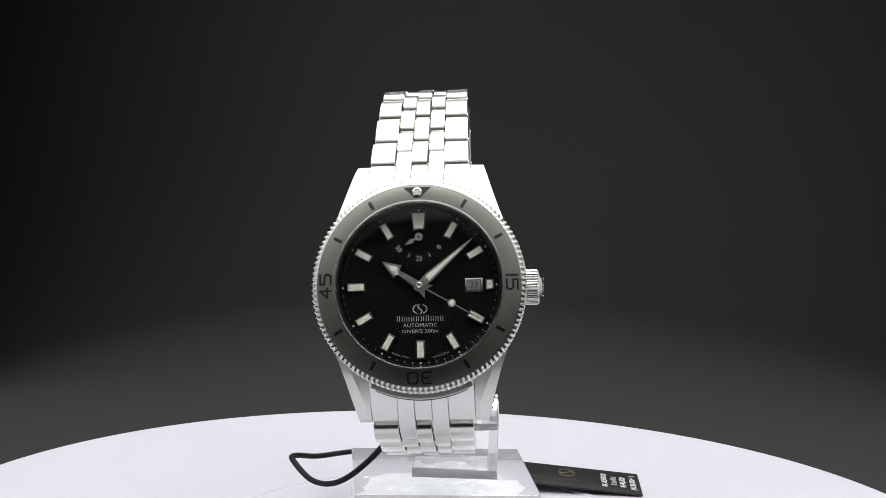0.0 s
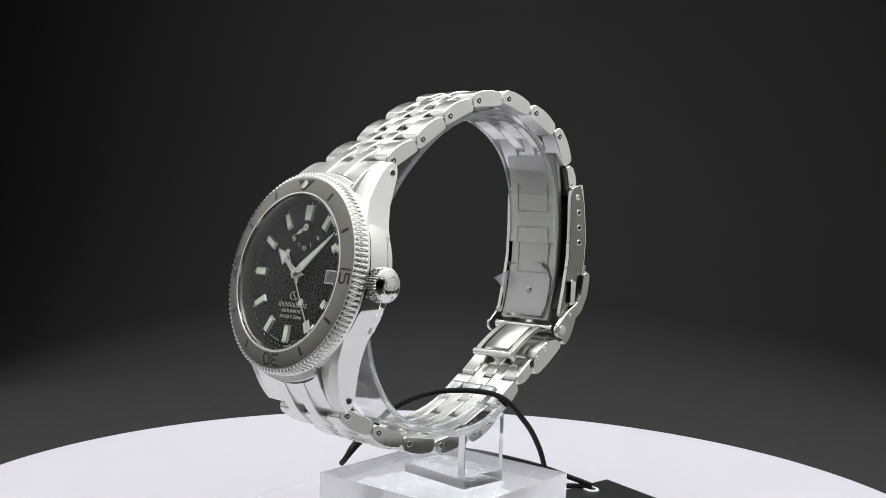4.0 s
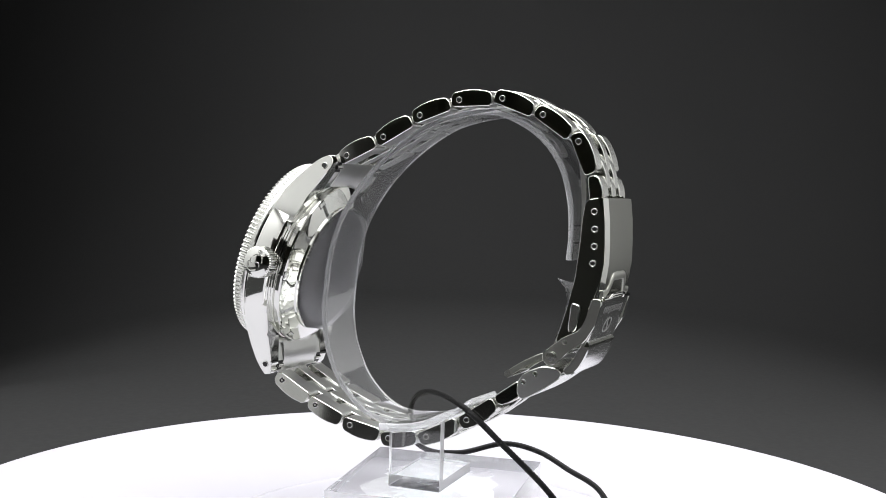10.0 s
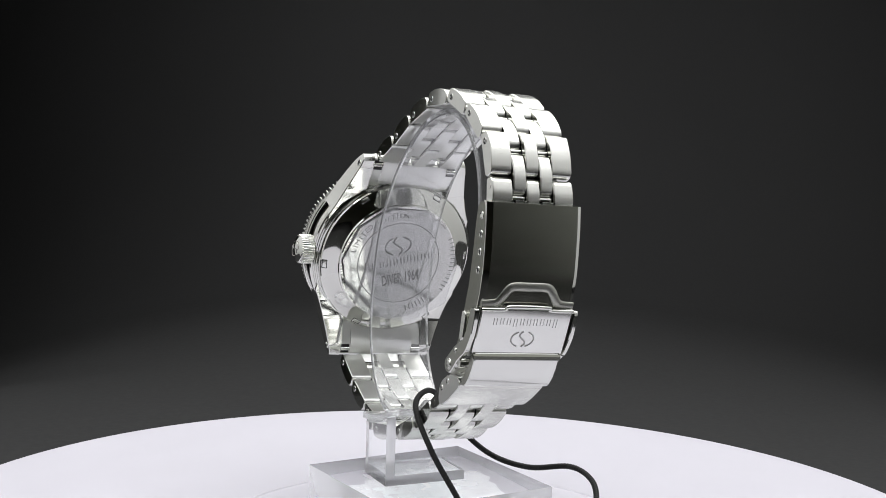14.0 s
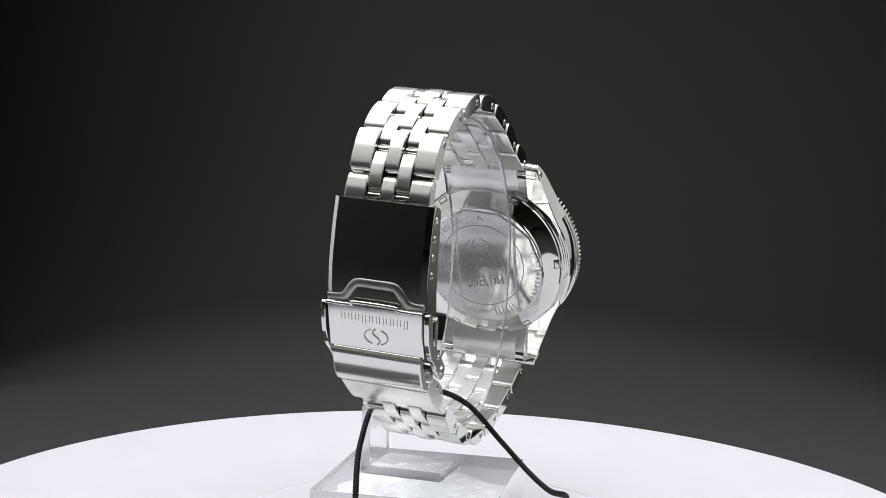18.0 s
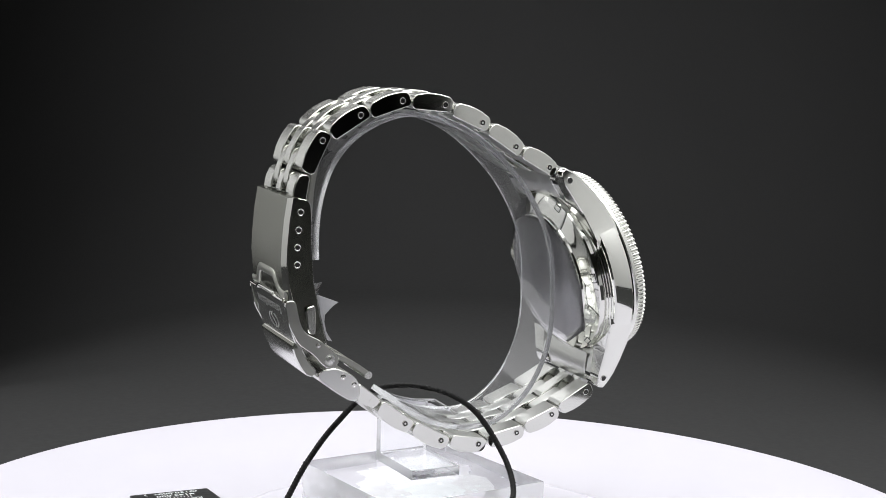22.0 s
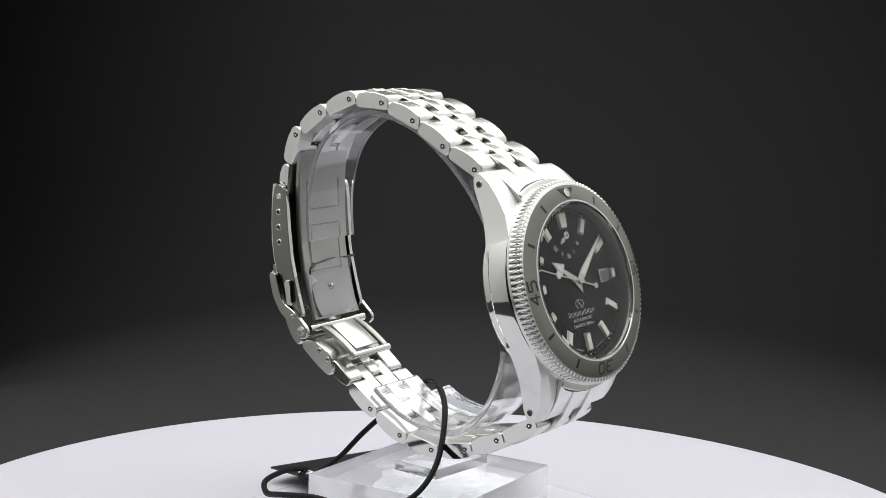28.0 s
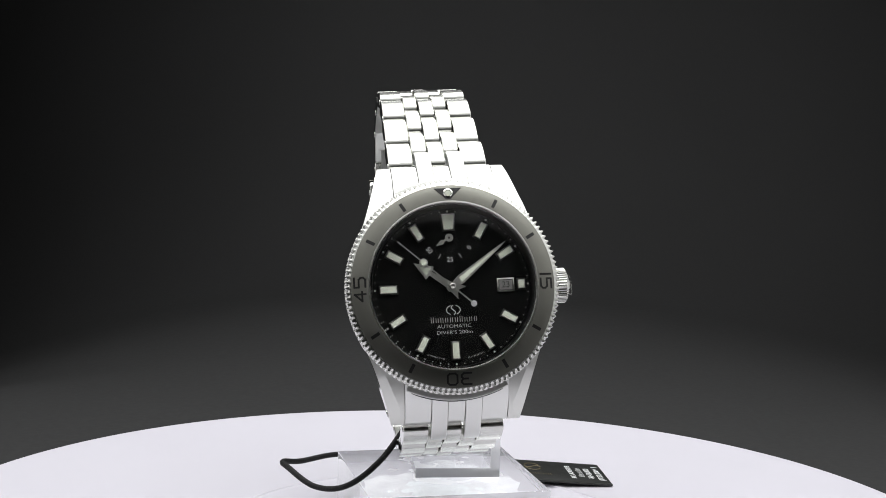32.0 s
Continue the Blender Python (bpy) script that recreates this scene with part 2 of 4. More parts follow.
def arc_letters(name, body, size, radius, mid, mat, parent, z, outward=True, squash=1.0, spread=1.0):
    """Letters set one by one round a circle, joined into one mesh; mid: clock angle in degrees of the middle."""
    bm = bmesh.new()
    step = math.degrees(size * 0.66 * squash / radius) * spread
    for i, ch in enumerate(body):
        if ch == " ":
            continue
        k = (i - (len(body) - 1) / 2) * step * (1 if outward else -1)
        a = mid + k
        me = lettering(ch, size, 0.02)
        me.transform(Matrix.Diagonal((squash, 1, 1, 1)))
        me.transform(at_mm(radius * math.sin(radians(a)), radius * math.cos(radians(a)), z, 0, 0, -a + (0 if outward else 180)))
        bm.from_mesh(me)
        bpy.data.meshes.remove(me)
    me = bpy.data.meshes.new(name)
    bm.to_mesh(me)
    bm.free()
    me.materials.append(mat)
    return part_of(name, me, parent)


def thing(name, label, category, m, group=""):
    ob = new(name)
    ob.empty_display_size = 0.01
    ob.matrix_basis = m
    return tagged(ob, label, category, group)


# ---- the photo box: white side walls and ceiling, a black paper sweep, open at the front, in a dark room ----
# the cloth: where it starts to rise, its bend and lean, then the middle, sag and fall-back of its two sides, both
# fitted to dim the sides
CLOTH = (533.876, 183.821, 0.271, -6.62, 66.706, 33.076, 6.126, 72.663, -23.661, 2.09, 146.367, 355.02)


def setting():
    def slab(name, x0, x1, y0, y1, z0, z1, mat, label):
        ob = part(name, box(x0, x1, y0, y1, z0, z1, 0), mat)
        return tagged(ob, label, name.split("_")[0], kind="structure")
    # a hanging black cloth: flat on the table, curving up behind; its droop and fall-back to both sides are shaped only
    # for the shading
    y0, r, lean, mid_x, sag_l, sag_r, back_x, back_l, back_r, power, near, far = CLOTH
    steep = int(90 - math.degrees(math.atan(lean)))
    line = [(-700, -22), (-300, -22), (0, -22), *((y0 * f, -22) for f in (0.3, 0.6, 0.85))]
    line += [(y0 + r * math.sin(radians(a)), -22 + r - r * math.cos(radians(a))) for a in range(0, steep + 1, 4)]
    line += [(line[-1][0] + lean * h, line[-1][1] + h) for h in (60, 120, 240, 1000)]
    bm = bmesh.new()
    rings = []
    for y, z in line:
        rings.append([])
        free = min(1.0, max(0.0, (y - near) / (far - near)))
        for k in range(61):
            x = -900 + 30 * k
            lz, rz, lb, rb = (min(2.2, max(0.0, d) / 300) for d in (mid_x - x, x - mid_x, back_x - x, x - back_x))
            rings[-1].append((x, y + back_l * lb ** power + back_r * rb * rb, z - free * (sag_l * lz * lz + sag_r * rz * rz)))
    loft(bm, rings, close=False, caps=False)
    back = part("backdrop", bm, BACKDROP, smooth=80)
    back.modifiers.new("thickness", "SOLIDIFY").thickness = -0.002
    tagged(back, "black cloth curving up behind the turntable", "backdrop", kind="structure")
    for name, x, end in (("wall_left", -300, 255), ("wall_right", 290, 330)):
        cheek = [(-337, 250), (-230, 250), (-230, -21), (end, -21), (end, 440), (-337, 440)]
        ob = part(name, prism(cheek, x, x + 10, 0, 0), BOXWHITE)
        tagged(ob, "white side wall of the photo box", "wall", kind="structure")
    slab("ceiling", -300, 300, -346, 480, 441, 450, BOXWHITE, "white ceiling of the photo box")
    # Added out of view so the polished lugs have white to mirror.
    slab("wall_flap", -300, 300, -345, -338, 270, 440, BOXWHITE, "unseen white reflector added over the open front of the photo box")
    slab("floor", -1500, 1500, -1500, 1500, -790, -771, ROOM, "olive-grey unlit floor of the room")
    slab("wall_front", -1500, 1500, -1510, -1500, -771, 1500, ROOM, "olive-grey unlit wall of the room")
    slab("wall_room_left", -1510, -1501, -1500, 1500, -771, 1500, ROOM, "olive-grey unlit wall of the room")
    slab("wall_room_right", 1501, 1510, -1500, 1500, -771, 1500, ROOM, "olive-grey unlit wall of the room")
    slab("ceiling_room", -1500, 1500, -1500, 1500, 1501, 1510, ROOM, "olive-grey unlit ceiling of the room")


def turntable():
    t = thing("turntable", "round white acrylic turntable with a faint raised ring", "turntable", pose(0.0012, 0.0005, 0))
    prof = [(0.01, -8), (125, -8), (126.6, -7.4), (127, -6.5), (127, -0.9), (126.8, -0.3), (126.3, 0), (60, 0), (0.01, 0)]
    part("plate", turned(prof, 160), PLATE, t)
    ring = [(51.5, -0.01), (51.8, 0.3), (52.7, 0.3), (53.0, -0.01)]
    part("raised_ring", turned(ring, 128, False, closed=True), PLATE, t)
    part("foot", turned([(0.01, -22), (110, -22), (112, -21), (112, -9), (110, -8), (0.01, -8)], 96), BLACK, t)
    return t


# ---- the display stand ----
WATCH = at_mm(-1.85, 0, 61.3) @ pose(0, 0, 0, 0, 0, -2.878) @ pose(0, 0, 0, 0, -3.454, 0)
BLOCK = at_mm(2.0, 1.9, 0, 0, 0, 4.46)
HOLDER = at_mm(2.0, 1.9, 14.82, 0, 0, -2.0)

# the curved strip inside the bracelet, in the watch's y and z
STRIP = [(32.7, 5), (32.9, 11), (32.3, 17.4), (30.2, 24.3), (26.4, 29.7), (21.0, 33.6), (14.4, 35.9), (8.0, 35.5), (-0.3, 33.0), (-7.7, 28.3),
         (-14.3, 22.3), (-18.7, 16.6), (-22.3, 10), (-24.3, 3), (-25.2, -5.7), (-25.2, -13.4), (-23.6, -20.3), (-19.6, -27.6), (-12.8, -33.2), (-4.8, -34.4),
         (3.0, -32.9), (8.5, -30.3), (12.4, -27.6)]


def bent(path, half_width, thick, x=0.0, edge=0):
    """A strip of an even thickness bent along a path in y and z."""
    bm = bmesh.new()
    pts = spline([(0, y, z) for y, z in path], 5)
    rings = []
    for i, q in enumerate(pts):
        d = (pts[min(i + 1, len(pts) - 1)] - pts[max(i - 1, 0)]).normalized()
        n = Vector((1, 0, 0)).cross(d) * thick / 2
        w, c = half_width, 0.3
        rings.append([q + Vector((x + u, 0, 0)) + n * k for u, k in ((-w, -0.7), (-w, 0.7), (-w + c, 1), (w - c, 1), (w, 0.7), (w, -0.7), (w - c, -1), (-w + c, -1))])
    loft(bm, rings)
    fixed(bm)
    for f in bm.faces:
        if abs(f.calc_center_median().x - x) > half_width - 0.31 or len(f.verts) > 4:
            f.material_index = edge
    return bm


def stand():
    block = thing("display_block", "square clear acrylic block standing on the turntable", "display block", BLOCK)
    bm = box(-20.4, 20.4, -20.1, 20.1, -0.05, 14.8, 0.25)
    bm.normal_update()
    for f in bm.faces:
        f.material_index = 1 if abs(f.normal.z) < 0.5 else 2 if f.normal.z > 0.9 else 0
    part("block", bm, [ACRYLIC, ACRYLIC_SIDE, ACRYLIC_TOP], block)
    # Cloudy film and flakes brighten the block's base in place of trapped light.
    rnd = random.Random(9)
    n = 40
    rim = [14.2 + 1.6 * math.sin(k * 0.9) + rnd.uniform(-1.3, 1.3) for k in range(n)]
    bm = bmesh.new()
    loft(bm, [[(f * 1.2 * rim[k] * math.cos(math.tau * k / n), f * rim[k] * math.sin(math.tau * k / n) - 1.5, z) for k in range(n)] for f, z in ((1.0, 0.02), (0.93, 0.04), (0.5, 0.04), (0.1, 0.04))])
    part("gel_pad", fixed(bm), GLOW_CLOUD, block, "thin cloudy film under the block, whitened for its inner glow", smooth=8)
    bm = bmesh.new()
    for k in range(150):
        far, way = abs(rnd.gauss(0, 1)) * 5.2, rnd.uniform(0, math.tau)
        cx, cy, r = far * 1.25 * math.cos(way), far * math.sin(way) - 2.0, rnd.uniform(0.8, 2.6) * (1.25 - min(far, 12) / 14)
        n, turn, z = rnd.randint(5, 8), rnd.uniform(0, math.tau), 0.06 + 0.0012 * k
        rim = [r * rnd.uniform(0.45, 1.0) for _ in range(n)]
        loft(bm, [[(cx + f * rim[i] * math.cos(turn + math.tau * i / n), cy + f * rim[i] * math.sin(turn + math.tau * i / n), h) for i in range(n)] for f, h in ((1.0, z), (0.8, z + 0.06))])
    part("gel_flakes", fixed(bm), GLOW_WHITE, block, "crinkled white flakes under the clear block, painted for its glow", smooth=8)
    h = thing("watch_holder", "clear acrylic holder with a curved strip, on an acrylic block", "watch holder", HOLDER)
    # the upright's top rises along the curve of the flange that grows out of it
    rise = [(-8.9, 12.0), (-2.9, 12.6), (2.1, 13.9), (6.1, 15.9)]
    bm = bmesh.new()
    loft(bm, [[(x, y, between(rise, y) if top else z) for x, z, top in ((-6.4, -0.03, 0), (12.9, -0.03, 0), (12.9, 0, 1), (10.7, 0, 1), (10.7, 2.2, 0), (-6.4, 2.2, 0))] for y in (-6.6, -2.9, -0.4, 2.1, 3.9, 5.6)])
    fixed(bm)
    bmesh.ops.bevel(bm, geom=[e for e in bm.edges if e.calc_face_angle(0) > 0.6], offset=0.12, segments=1, affect="EDGES")
    bm.normal_update()
    for f in bm.faces:
        f.material_index = 0 if abs(f.normal.y) < 0.3 and f.calc_area() > 1.5 else 1
    part("bracket", bm, [ACRYLIC, ACRYLIC_SIDE], h, "upright acrylic bracket")
    part("flange", bent([(-7.0, -34.5), (-1.0, -33.9), (4.0, -32.6), (7.6, -30.8)], 4.1, 1.6, 10.4, 1), [ACRYLIC, ACRYLIC_EDGE], h, "curved acrylic flange", HOLDER.inverted() @ WATCH)
    part("curved_strip", bent(STRIP, 7.45, 1.3, 0.4, 1), [ACRYLIC_STRIP, ACRYLIC_EDGE], h, "bent clear acrylic strip", HOLDER.inverted() @ WATCH @ at_mm(0, 0, 0, 0, 0, -1))
    for ob in (*block.children, *h.children):
        ob.visible_shadow = False
    return block, h


# ---- the watch ----
# the case's own frame: z out of the dial, y towards twelve
CASE = at_mm(0.28, -40.9, 2.55, 90 - 15.53, 0, 0)


def link_outline(a, b, high=2.2, low=-1.5):
    """Side view of a bracelet link that reaches from a to b along the chain."""
    n, m = b - a, (a + b) / 2
    rt, rb, lip = min(1.55, n / 4), min(0.95, n / 5), high - 0.38
    out = []
    for cx, cz, r, start in ((a + rb, low + rb, rb, 270), (a + rt, lip - rt, rt, 180), (b - rt, lip - rt, rt, 90), (b - rb, low + rb, rb, 0)):
        if start == 90:
            out += [(m - n * 0.18, high - 0.09), (m, high), (m + n * 0.18, high - 0.09)]
        out += [(cx + r * math.cos(radians(start - k)), cz + r * math.sin(radians(start - k))) for k in (0, 18, 36, 54, 72, 90)]
    return out


def chain_frame(p, q):
    """The frame of a link whose pin is at p and whose next pin is at q, both (y, z): y along the chain, z outwards."""
    d = Vector((q[0] - p[0], q[1] - p[1])).normalized()
    return at_mm(0, p[0], p[1], math.degrees(math.atan2(d.y, d.x)))


def inside(bm):
    """The faces of a link that lie on the wrist take a duller finish."""
    for f in bm.faces:
        if f.normal.z < -0.7 and f.material_index == 0:
            f.material_index = 2
    return bm


def bracelet_half(watch, pins, widths, flip, lead, tail):
    """Outer and centre links from pin to pin and narrow links across the joints. flip: the outside lies on the other hand."""
    turn = pose(0, 0, 0, 0, 180, 0) if flip else Matrix()
    mids = [lead]
    for k, (p, q) in enumerate(zip(pins, pins[1:])):
        w = widths[k]
        g, o = 0.07, w / 2
        rows = (("outer_link", -o, -o + w * 0.255), ("centre_link", -w * 0.083, w * 0.083), ("outer_link", o - w * 0.255, o))
        m = chain_frame(p, q) @ turn
        length = math.dist(p, q)
        for name, x0, x1 in rows:
            part(name, inside(prism(link_outline(-1.95, length - 2.3, 2.4 if "centre" in name else 2.2), x0 + g, x1 - g, 0.15)), [SATIN, STEEL, SATIN_IN], watch, at=m)
        pin = rod((-o - 0.06, 0, 0), (o + 0.06, 0, 0), 0.24, 12)
        pin_ob = part("link_pin", pin, STEEL, watch, "steel pin through the links", m)
        for sx in (-1, 1):
            bm = bmesh.new()
            turned([(0.01, 0.03), (0.56, 0.03), (0.56, 0.09), (0.62, 0.11), (0.7, 0.07), (0.72, 0.0)], 20, False, bm)
            for f in bm.faces:
                f.material_index = 1 if math.hypot(*f.calc_center_median().xy) < 0.56 else 0
            bmesh.ops.rotate(bm, verts=bm.verts, matrix=Matrix.Rotation(radians(90 * sx), 3, "Y"))
            bmesh.ops.translate(bm, verts=bm.verts, vec=(sx * (o - 0.065), 0, 0))
            part("pin_hole", bm, [STEEL, HOLE], pin_ob)
        mids.append(tuple(a + (b - a) / length * 2.2 for a, b in zip(p, q)))
    if tail:
        mids.append(tail)
    for k, (p, q) in enumerate(zip(mids[1:], mids[2:])):
        w = widths[min(k, len(widths) - 1)]
        length = math.dist(p, q)
        m = chain_frame(p, q) @ turn
        for x0, x1 in ((-w * 0.243, -w * 0.085), (w * 0.085, w * 0.243)):
            part("narrow_link", inside(prism(link_outline(0.52, length - 0.52, 2.35, -1.05), x0 + 0.03, x1 - 0.03, 0.2)), [SATIN, STEEL, SATIN_IN], watch, at=m)
            part("joint_tube", rod((x0 + 0.05, length, 0.3), (x1 - 0.05, length, 0.3), 0.62, 14), STEEL, watch, "steel tube between the narrow links", m)


TOP_PINS = [(-20.1, 25.1), (-11.4, 29.6), (-2.9, 34.7), (6.2, 38.3), (16.1, 38.9), (25.4, 35.7), (33.6, 30.3), (37.6, 21.5), (39.0, 12.0)]
LOW_PINS = [(-34.0, -27.4), (-25.3, -32.2), (-16.4, -35.9), (-6.8, -37.8), (2.6, -36.2), (11.6, -31.6), (19.8, -25.9), (27.4, -20.2)]


def bracelet(watch):
    bracelet_half(watch, TOP_PINS[:8], [20.6, 20.1, 19.6, 19.2, 18.8, 18.5, 18.3], False, (-24.6, 21.8), (37.92, 19.3))
    bracelet_half(watch, LOW_PINS[:7], [20.6, 20.1, 19.6, 19.2, 18.8, 18.5], True, (-36.6, -23.0), (22.2, -24.1))
    # the half links that enter the clasp
    m = chain_frame(TOP_PINS[7], TOP_PINS[8])
    for x0, x1 in ((-9.1, -4.6), (-1.5, 1.5), (4.6, 9.1)):
        part("half_link", prism(link_outline(-1.9, 5.4, 1.7, -1.5), x0, x1, 0.25), [SATIN, STEEL], watch, at=m)
    for x0, x1 in ((-4.45, -1.6), (1.6, 4.45)):
        part("narrow_link", prism(link_outline(2.9, 8.0, 1.5, -1.05), x0, x1, 0.2), [SATIN, STEEL], watch, at=m)
    part("link_pin", rod((-9.15, 0, 0), (9.15, 0, 0), 0.55), STEEL, watch, at=m)
    m = chain_frame(LOW_PINS[6], LOW_PINS[7]) @ pose(0, 0, 0, 0, 180, 0)
    for x0, x1 in ((-9.1, -4.6), (-1.5, 1.5), (4.6, 9.1)):
        part("half_link", prism(link_outline(-1.9, 5.2, 1.7, -1.5), x0, x1, 0.25), [SATIN, STEEL], watch, at=m)
    part("link_pin", rod((-9.15, 0, 0), (9.15, 0, 0), 0.55), STEEL, watch, at=m)


def between(table, u):
    """Reads a table of (place, value) with straight lines between its rows."""
    for (a, p), (b, q) in zip(table, table[1:]):
        if u <= b:
            return p + (q - p) * (u - a) / (b - a)
    return table[-1][1]


def lug(sx, sy):
    """One lug in the case's frame, lofted towards its tip, with a broad bevel on its outer edge."""
    top = [(7, -3.4), (13, -3.4), (15.5, -3.9), (18.7, -5.0), (20.4, -5.7), (22.2, -6.6), (23.7, -7.6), (25.2, -9.0), (26.1, -10.4), (26.3, -11.2)]
    side = [(7, -3.45), (11.3, -3.6), (16.5, -4.7), (20.4, -6.6), (23.5, -8.5), (25.3, -10.1), (26.3, -11.4)]
    low = [(7, -9.6), (12, -9.9), (16.5, -10.6), (20.5, -11.8), (23.3, -12.7), (25.3, -12.8), (26.0, -12.3), (26.3, -11.6)]
    bm = bmesh.new()
    rings = []
    for v in [7 + 0.6 * k for k in range(32)] + [25.8, 26.05, 26.2, 26.29]:
        edge = 16.0 - (max(v, 9.9) - 14.8) * 0.26 + 1.25 * math.exp(-(max(v, 9.9) - 9.9) / 4.5)
        crest = min(edge - 0.15, max(11.4, 15.9 - (v - 12) * 0.4))
        t, m, w = between(top, v), between(side, v), between(low, v)
        m = min(m, t - 0.02)
        ring = [(10.45, t), (crest, t), (edge, m), (edge - 0.05, w + 0.15), (edge - 0.25, w), (10.45, w)]
        rings.append([(sx * x, sy * v, d) for x, d in ring])
    loft(bm, rings)
    fixed(bm)
    bm.normal_update()
    for f in bm.faces:
        if f.normal.z > 0.15:
            f.material_index = 1
    return bm


def case_parts(watch):
    mid = part("midcase", turned([(16.6, -4.0), (20.6, -3.95), (21.05, -4.05), (21.15, -4.35), (21.05, -8.5), (20.75, -8.9), (20.45, -9.0), (20.4, -9.35), (20.1, -9.42), (20.05, -9.8), (19.75, -9.88), (19.7, -10.3), (19.4, -10.4), (16.5, -10.4)], 160, False, closed=True), STEEL, watch, "polished steel watch case", CASE)
    for sx in (-1, 1):
        for sy in (-1, 1):
            part("lug", lug(sx, sy), [STEEL, SATIN_LUG], mid, smooth=16)
            bm = bmesh.new()
            turned([(0.01, 0.02), (0.62, 0.02), (0.62, 0.08), (0.68, 0.1), (0.78, 0.05), (0.8, -0.1)], 20, False, bm)
            for f in bm.faces:
                f.material_index = 1 if math.hypot(*f.calc_center_median().xy) < 0.62 else 0
            bmesh.ops.rotate(bm, verts=bm.verts, matrix=Matrix.Rotation(radians(90 * sx), 3, "Y"))
            bmesh.ops.rotate(bm, verts=bm.verts, matrix=Matrix.Rotation(radians(14.6 * sx * sy), 3, "Z"))
            bmesh.ops.translate(bm, verts=bm.verts, vec=(sx * 13.7, sy * 23.9, -11.2))
            part("lug_hole", bm, [STEEL, HOLE], mid)
    # the case's rim shows as a crescent between the bezel and each end link
    for turn in (0, 180):
        # A near-black sector under the rim draws the gap's shadow line.
        for name, r1, z0, z1, mat in (("case_rim", 22.35, -5.6, -4.1, SATIN_LUG), ("rim_gap", 22.5, -6.2, -4.75, HOLE)):
            bm = bmesh.new()
            ways = [radians(-27 + 1.5 * k) for k in range(37)]
            loft(bm, [[(r * math.sin(a), r * math.cos(a), z) for r, z in ((20.9, z1 + 0.05), (r1 - 0.25, z1), (r1 - 0.06, z1 - 0.1), (r1, z1 - 0.3), (r1, z0), (20.9, z0))] for a in ways])
            part(name, fixed(bm), mat, mid, at=pose(0, 0, 0, 0, 0, turn), smooth=40)
    # end links between the lugs; their tongues run on to the first joint of the bracelet
    tongue = {1: [(16.5, -3.0), (18.5, -3.55), (20.4, -4.5), (22.4, -5.8), (24.4, -7.6), (26.4, -9.4), (28.2, -11.3), (29.7, -13.1), (30.2, -14.1), (29.6, -14.9), (27.6, -13.6), (25.6, -12.4), (23, -12.6), (20.5, -11.6), (18.0, -10)],
              -1: [(16.5, -3.0), (18.5, -3.55), (20.4, -4.5), (22.4, -5.8), (24.5, -7.6), (26.7, -9.8), (28.4, -12.0), (29.4, -14.2), (29.65, -15.6), (28.7, -16.1), (27.2, -14.0), (25.6, -12.4), (23, -12.6), (20.5, -11.6), (18.0, -10)]}
    for sy in (-1, 1):
        outline = [(16.5, -3.2), (18.5, -3.8), (20.4, -4.8), (22.4, -6.1), (24.4, -8.0), (26.1, -10.0), (26.4, -11.3), (25.6, -12.4), (23, -12.6), (20.5, -11.6), (18.0, -10)]
        for name, x0, x1 in (("end_link", -10.35, -5.05), ("end_link", -1.75, 1.75), ("end_link", 5.05, 10.35), ("end_link_tongue", -5.0, -1.8), ("end_link_tongue", 1.8, 5.0)):
            run = outline if "tongue" not in name else tongue[sy]
            bm = prism(run, x0, x1, 0.12, 0)
            if sy < 0:
                bmesh.ops.rotate(bm, verts=bm.verts, matrix=Matrix.Rotation(math.pi, 3, "Z"))
            part(name, bm, SATIN_IN, mid)
        bm = prism([(19.0, -11.2), (20.4, -11.9), (22.8, -12.8), (25.2, -12.75), (25.5, -12.3), (23, -12.4), (20.5, -11.4)], -8.2, 8.2, 0.1, 0)
        if sy < 0:
            bmesh.ops.rotate(bm, verts=bm.verts, matrix=Matrix.Rotation(math.pi, 3, "Z"))
        part("end_link_base", bm, SATIN_IN, mid)
        for sx in (-1, 1):
            a, b = sorted((sx * 8.3, sx * 10.4))
            part("bar_notch", box(a, b, *sorted((sy * 22.9, sy * 25.2)), -12.72, -12.5, 0.05), HOLE, mid)
            part("spring_bar", rod((sx * 8.2, sy * 24.1, -12.6), (sx * 10.5, sy * 24.1, -12.6), 0.55, 14), STEEL, mid)
    # case back, screwed in, with six key slots
    back = part("case_back", turned([(16.4, -10.2), (19.1, -10.3), (19.3, -10.6), (19.25, -11.4), (19.05, -11.75), (18.6, -12.0), (17.6, -12.45), (16.6, -12.88), (15.6, -13.28), (15.35, -13.4), (15.2, -13.85), (14.9, -14.0), (0.01, -14.0)], 160, False), STEEL, mid, "polished steel screw-in case back")
    for k in range(6):
        turn = pose(0, 0, 0, 0, 0, 60 * k + 24) @ at_mm(0, 18.35, -12.02, 24)
        part("key_slot", box(-1.15, 1.15, -0.7, 0.7, -0.1, 0.5, 0.1), HOLE, mid, "dark rim of a key slot", turn)
        part("key_slot_floor", box(-0.95, 0.95, -0.5, 0.5, -0.14, 0.3, 0.08), SATIN, mid, at=turn @ pose(0, 0, 0, 3, 0, 0))
    part("groove", turned([(10.45, -14.0), (10.45, -14.03), (10.65, -14.03), (10.65, -14.0)], 96, False, closed=True), ETCH, mid)
    return mid


def under(m):
    """Turn lettering over, to be read on the back."""
    return m @ pose(0, 0, 0, 0, 180, 0)


